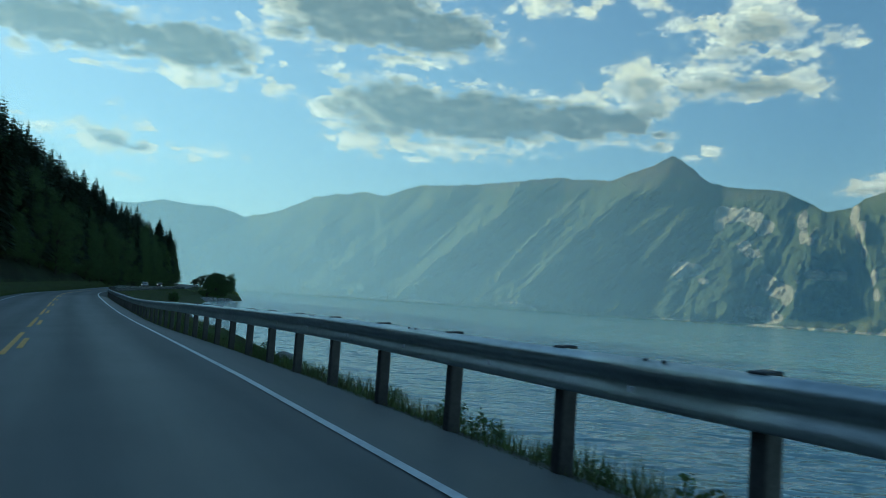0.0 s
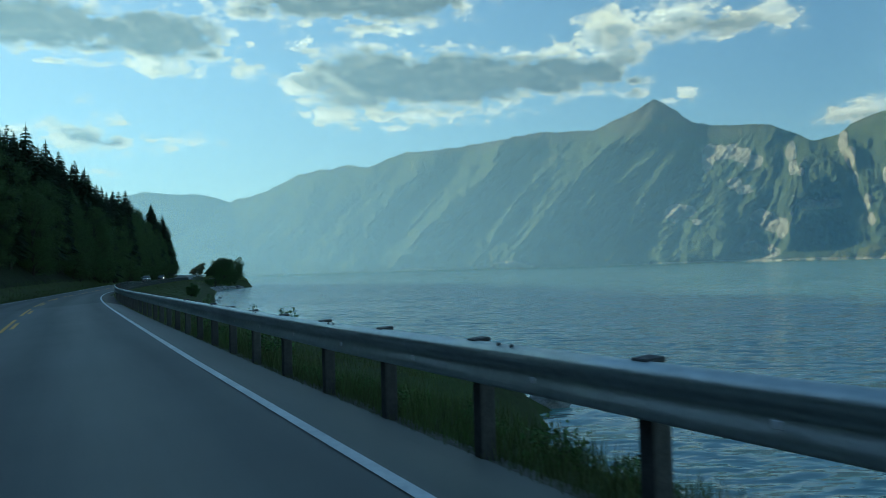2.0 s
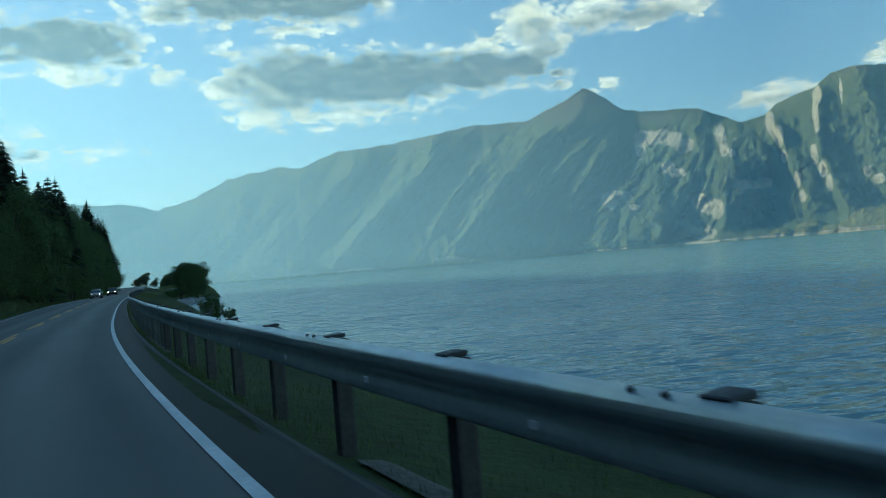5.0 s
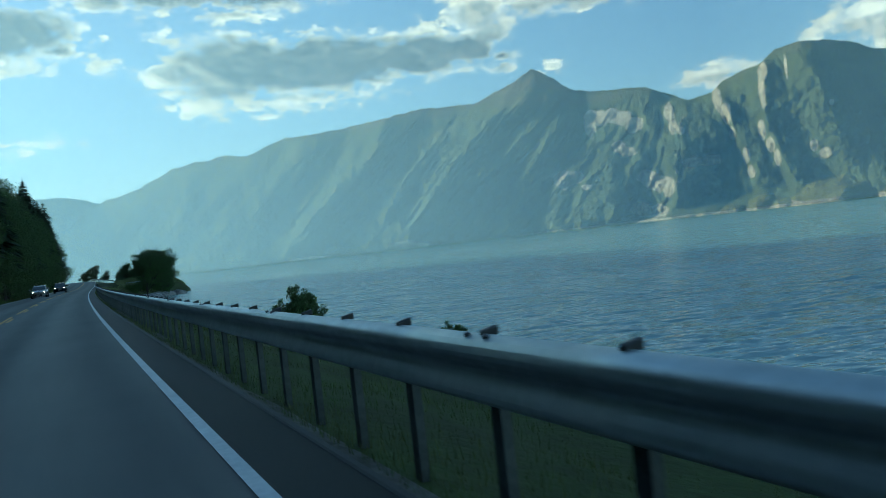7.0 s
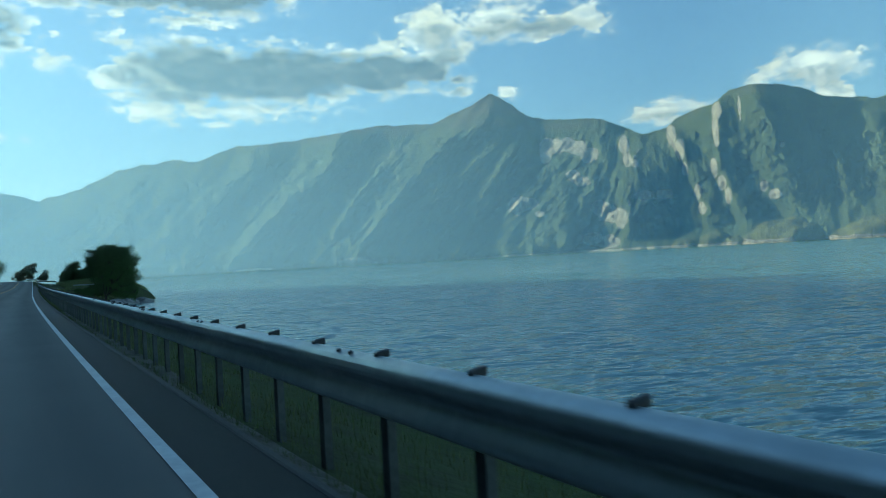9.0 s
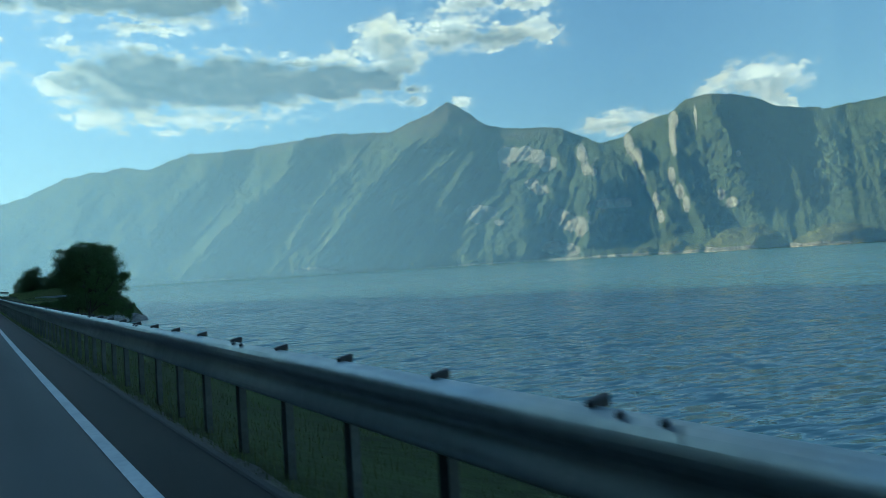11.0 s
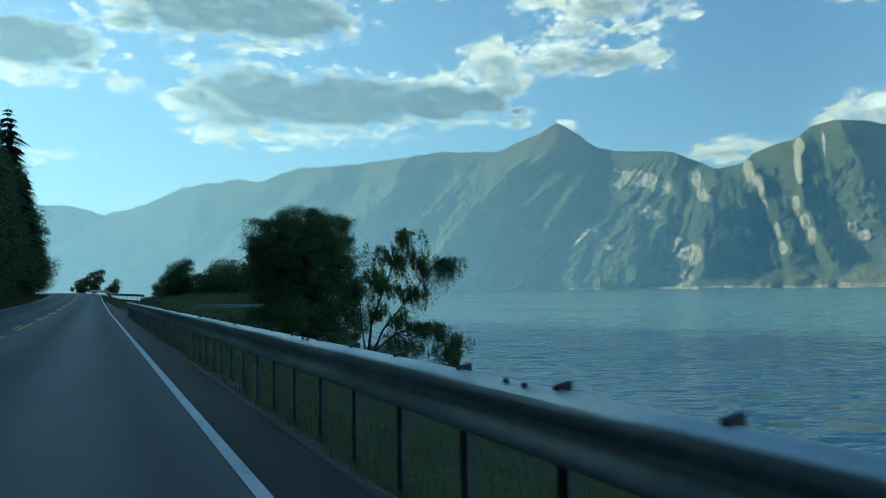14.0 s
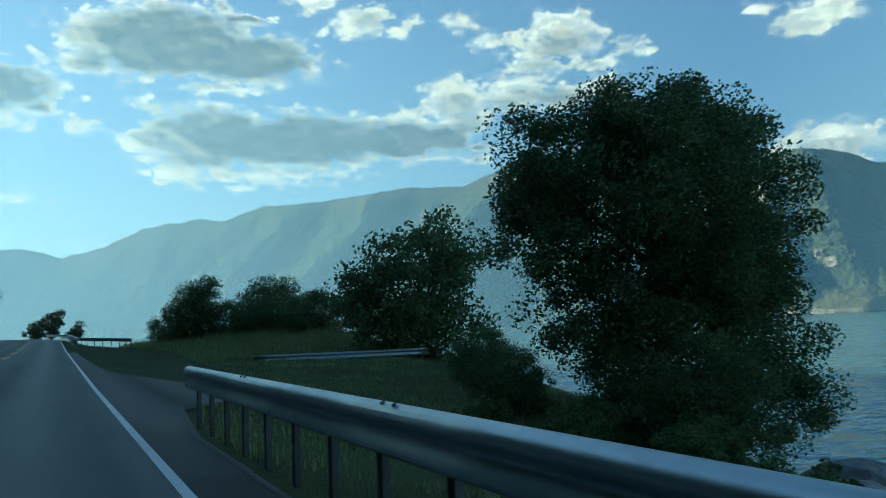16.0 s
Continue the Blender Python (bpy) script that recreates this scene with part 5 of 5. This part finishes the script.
def lay_rocks():
    rng = np.random.default_rng(4)
    meshes = []
    for k in range(5):
        bm = bmesh.new()
        bmesh.ops.create_icosphere(bm, subdivisions=2, radius=1.0)
        for v in bm.verts:
            v.co *= 1 + 0.45 * noise.noise(v.co * 1.3 + Vector((k * 5, 0, 0)))
            v.co.z *= 0.6
        meshes.append(mesh_of("shore_rock", bm, M_ROCK))
    for k in range(110):
        s = rng.uniform(286, 330) if k < 88 else rng.uniform(60, 292)
        ls = np.linspace(5, 34, 120)
        zs = ground_z(np.full(120, s), ls)
        l = float(ls[int(np.argmax(zs < WATER + 0.4))]) + rng.normal() * 0.9 - (0.6 if k < 88 else 0.0)
        ob = tagged(new("shore_rock", meshes[k % 5]), "weathered grey boulder at the waterline", "rock", "rocks along the shore")
        size = rng.uniform(0.3, 1.0) * (1.7 if k < 88 else 0.7)
        ob.matrix_basis = place_at(s, l, WATER + rng.uniform(-0.1, 0.25), rng.uniform(0, 360)) @ Matrix.Diagonal((size, size * rng.uniform(0.7, 1.4), size, 1))


plant_shore()
lay_rocks()
grow_grass()
plant_forest()


# ---- cars ----
def car_material(name, colour, rough, metal=0.0):
    m = material(name, colour, tuple(c * 0.8 for c in colour), 6.0, rough, metal)
    return m


M_TYRE = material("tyre_rubber", (0.02, 0.02, 0.021), (0.012, 0.012, 0.012), 12.0, 0.85)
M_RIM = material("wheel_alloy", (0.45, 0.46, 0.47), (0.3, 0.3, 0.31), 8.0, 0.35, 0.9)
# the teal base colour adds the look of mirrored sky to the panes
M_GLASS = material("sky_tinted_car_glass", (0.085, 0.125, 0.135), (0.05, 0.075, 0.08), 1.2, 0.06, spec=1.0)
M_TRIM = material("black_trim", (0.018, 0.018, 0.019), (0.012, 0.012, 0.012), 8.0, 0.5)
M_CHROME = material("chrome", (0.6, 0.6, 0.61), (0.5, 0.5, 0.5), 8.0, 0.15, 1.0)
M_PLATE = material("plate", (0.25, 0.25, 0.245), (0.2, 0.2, 0.2), 8.0, 0.5)
M_LENS = material("headlight_lens", (0.42, 0.43, 0.43), (0.25, 0.26, 0.27), 14.0, 0.12, 0.5)
M_PLATE_INK = material("plate_bars", (0.10, 0.10, 0.105), (0.02, 0.02, 0.02), 8.0, 0.5)


def lamp_material(strength):
    m = bpy.data.materials.new("lit_headlight")
    m.use_nodes = True
    p = m.node_tree.nodes["Principled BSDF"]
    p.inputs["Base Color"].default_value = (0.8, 0.8, 0.78, 1)
    p.inputs["Roughness"].default_value = 0.15
    p.inputs["Emission Color"].default_value = (1.0, 0.86, 0.66, 1)
    p.inputs["Emission Strength"].default_value = strength
    return m


M_LAMP = lamp_material(16.0)


def loft(bm, sections):
    rings = [[bm.verts.new(p) for p in ring] for ring in sections]
    n = len(rings[0])
    for a, b in zip(rings, rings[1:]):
        for j in range(n):
            bm.faces.new((a[j], a[(j + 1) % n], b[(j + 1) % n], b[j]))
    bm.faces.new(rings[0][::-1])
    bm.faces.new(rings[-1])
    bmesh.ops.recalc_face_normals(bm, faces=list(bm.faces))


def build_car(name, label, paint, long, wide, high, belt, bonnet, lit):
    """A car whose front points to +y: body, cabin, panes, lamps, wheels."""
    car = tagged(new(name), label, "car", "oncoming cars")
    h, w = long / 2, wide / 2
    bm = bmesh.new()
    ring = lambda y, k, low, top: [(-w * k * 0.90, y, low), (-w * k, y, low + 0.18), (-w * k, y, top - 0.22), (-w * k * 0.93, y, top - 0.04), (-w * k * 0.6, y, top), (w * k * 0.6, y, top), (w * k * 0.93, y, top - 0.04),
                                   (w * k, y, top - 0.22), (w * k, y, low + 0.18), (w * k * 0.90, y, low)]
    loft(bm, [ring(-h, 0.84, 0.42, belt - 0.10), ring(-h + 0.12, 0.95, 0.28, belt), ring(-h + 0.9, 1.0, 0.24, belt + 0.02), ring(0.2, 1.0, 0.22, belt), ring(h - 1.25, 1.0, 0.22, belt - 0.02), ring(h - 0.55, 0.97, 0.22, bonnet),
              ring(h - 0.18, 0.90, 0.24, bonnet - 0.12), ring(h, 0.78, 0.34, bonnet - 0.34)])
    bevelled(bm, 0.025, 2)
    body = part("body", bm, paint, car, smooth=True)
    bm = bmesh.new()
    rear, front = -h + 0.30, h - 1.05
    cab = lambda y, k, z: [(-w * 0.93, y, belt - 0.06), (-w * k, y, z - 0.07), (-w * k * 0.86, y, z), (w * k * 0.86, y, z), (w * k, y, z - 0.07), (w * 0.93, y, belt - 0.06)]
    loft(bm, [cab(rear, 0.90, belt + 0.02), cab(rear + 0.42, 0.78, high - 0.05), cab(rear + 1.3, 0.77, high), cab(front - 0.95, 0.77, high - 0.04), cab(front, 0.90, belt + 0.0)])
    bevelled(bm, 0.02, 2)
    part("cabin", bm, paint, car, smooth=True)

    def pane(nm, corners, text=""):
        b = bmesh.new()
        face = b.faces.new([b.verts.new(c) for c in corners])
        out = bmesh.ops.solidify(b, geom=[face], thickness=0.012)
        part(nm, b, M_GLASS, car, text)

    z0, z1 = belt + 0.03, high - 0.11
    pane("windscreen", [(-w * 0.84, front - 0.01, z0), (w * 0.84, front - 0.01, z0), (w * 0.70, front - 0.92, z1 + 0.05), (-w * 0.70, front - 0.92, z1 + 0.05)], "windscreen with mirrored sky put into its colour")
    pane("rear_window", [(w * 0.78, rear + 0.00, z0 + 0.06), (-w * 0.78, rear + 0.00, z0 + 0.06), (-w * 0.64, rear + 0.37, z1 + 0.02), (w * 0.64, rear + 0.37, z1 + 0.02)])
    for side in (-1, 1):
        for a, b, c, d in ((front - 0.18, front - 0.98, front - 1.55, front - 1.50), (front - 1.62, front - 1.62, rear + 0.75, rear + 0.55)):
            pane("side_window", [(side * w * 0.935, a, z0), (side * w * 0.795, b, z1), (side * w * 0.795, c, z1), (side * w * 0.935, d, z0)][::side])
        b = bmesh.new()
        bmesh.ops.create_uvsphere(b, u_segments=12, v_segments=8, radius=1.0, matrix=pose(side * (w + 0.10), front - 0.28, belt + 0.10) @ Matrix.Diagonal((0.125, 0.075, 0.085, 1)))
        part("wing_mirror", b, paint, car, smooth=True)
        b = bmesh.new()
        bmesh.ops.create_uvsphere(b, u_segments=14, v_segments=9, radius=1.0, matrix=pose(side * w * 0.70, h - 0.25, bonnet - 0.19, 0, side * -8, -side * 30) @ Matrix.Diagonal((0.21, 0.12, 0.085, 1)))
        lamp = part("headlight", b, M_LENS, car, "clear swept-back headlight", True)
        b = bmesh.new()
        bmesh.ops.create_uvsphere(b, u_segments=10, v_segments=7, radius=1.0, matrix=pose(side * w * 0.66, h - 0.145, bonnet - 0.20) @ Matrix.Diagonal((0.085, 0.035, 0.065, 1)))
        part("bulb", b, lit, lamp, "lit lamp behind the lens", True)
        b = bmesh.new()
        bmesh.ops.create_uvsphere(b, u_segments=10, v_segments=6, radius=1.0, matrix=pose(side * w * 0.66, h - 0.02, 0.42) @ Matrix.Diagonal((0.085, 0.035, 0.045, 1)))
        part("fog_light", b, M_LENS, car, smooth=True)
        b = bmesh.new()
        tube(b, [(side * w * 0.66, front - 1.05, high + 0.01), (side * w * 0.68, front - 1.2, high + 0.055), (side * w * 0.68, rear + 0.7, high + 0.055), (side * w * 0.66, rear + 0.55, high)], [0.02] * 4, 6)
        part("roof_bar", b, M_CHROME, car, "pale roof bar", True)
        b = bmesh.new()
        box(b, side * w * 1.0 - 0.012, side * w * 1.0 + 0.012, -h + 1.25, h - 1.3, 0.40, 0.47)
        bevelled(b, 0.008)
        part("side_trim", b, M_CHROME, car, "pale strip along the sill")
        for y in (h - 0.85, -h + 0.80):
            b = bmesh.new()
            m = pose(side * (w - 0.10), y, 0.335, 0, 90, 0)
            bmesh.ops.create_cone(b, cap_ends=True, segments=24, radius1=0.335, radius2=0.335, depth=0.22, matrix=m)
            bevelled(b, 0.03, 2)
            tyre = part("wheel", b, M_TYRE, car, smooth=True)
            b = bmesh.new()
            bmesh.ops.create_cone(b, cap_ends=True, segments=20, radius1=0.22, radius2=0.20, depth=0.235, matrix=m)
            part("rim", b, M_RIM, tyre)
            b = bmesh.new()          # flared arch over the wheel
            arch = [(side * (w + 0.004), y + 0.40 * math.cos(a), 0.335 + 0.40 * math.sin(a)) for a in np.linspace(0.1, math.pi - 0.1, 11)]
            tube(b, arch, [0.035] * 11, 6)
            part("wheel_arch", b, M_TRIM, car, smooth=True)
    b = bmesh.new()
    box(b, -w * 0.30, w * 0.30, h - 0.13, h - 0.005, bonnet - 0.36, bonnet - 0.17)
    bevelled(b, 0.02)
    grille = part("grille", b, M_TRIM, car)
    b = bmesh.new()
    tube(b, [(-w * 0.24, h + 0.005, bonnet - 0.17), (-w * 0.14, h + 0.012, bonnet - 0.34), (w * 0.14, h + 0.012, bonnet - 0.34), (w * 0.24, h + 0.005, bonnet - 0.17)], [0.013] * 4, 6)
    part("grille_bar", b, M_CHROME, grille, "bright curved grille bar", True)
    b = bmesh.new()
    bmesh.ops.create_cone(b, cap_ends=True, segments=16, radius1=0.055, radius2=0.05, depth=0.02, matrix=pose(0, h + 0.006, bonnet - 0.25, 90, 0, 0))
    part("badge", b, M_CHROME, grille, "round plain badge")
    b = bmesh.new()
    box(b, -w * 0.72, w * 0.72, h - 0.12, h - 0.004, 0.27, 0.40)
    bevelled(b, 0.02)
    part("air_intake", b, M_TRIM, car)
    b = bmesh.new()
    box(b, -w * 0.45, w * 0.45, h - 0.02, h + 0.02, 0.235, 0.262)
    bevelled(b, 0.008)
    part("skid_strip", b, M_CHROME, car, "pale strip below the bumper")
    b = bmesh.new()
    box(b, -0.26, 0.26, h - 0.01, h + 0.02, 0.47, 0.57)
    plate = part("number_plate", b, M_PLATE, car)
    b = bmesh.new()
    for k in range(5):
        box(b, -0.19 + k * 0.08, -0.14 + k * 0.08, h + 0.018, h + 0.024, 0.495, 0.545)
    part("bars", b, M_PLATE_INK, plate)
    for x in (-0.35, 0.25):
        b = bmesh.new()
        tube(b, [(x * w, front + 0.03, belt + 0.01), (x * w + 0.28, front - 0.06, belt + 0.075), (x * w + 0.5, front - 0.10, belt + 0.115)], [0.012, 0.01, 0.007], 5)
        part("wiper", b, M_TRIM, car)
    return car


suv = build_car("suv", "dark blue crossover car with lit headlights on the road", car_material("dark_blue_paint", (0.014, 0.02, 0.032), 0.2, 0.3), 4.33, 1.84, 1.64, 1.02, 0.98, M_LAMP)
suv.matrix_basis = place_at(286.3, -4.75, 0.012, 180) @ Matrix.Scale(1.02, 4)
saloon = build_car("estate_car", "silver estate car with lit headlights on the road", car_material("silver_paint", (0.38, 0.39, 0.40), 0.28, 0.6), 4.6, 1.78, 1.48, 0.94, 0.86, M_LAMP)
saloon.matrix_basis = place_at(249.0, -5.55, 0.012, 180)
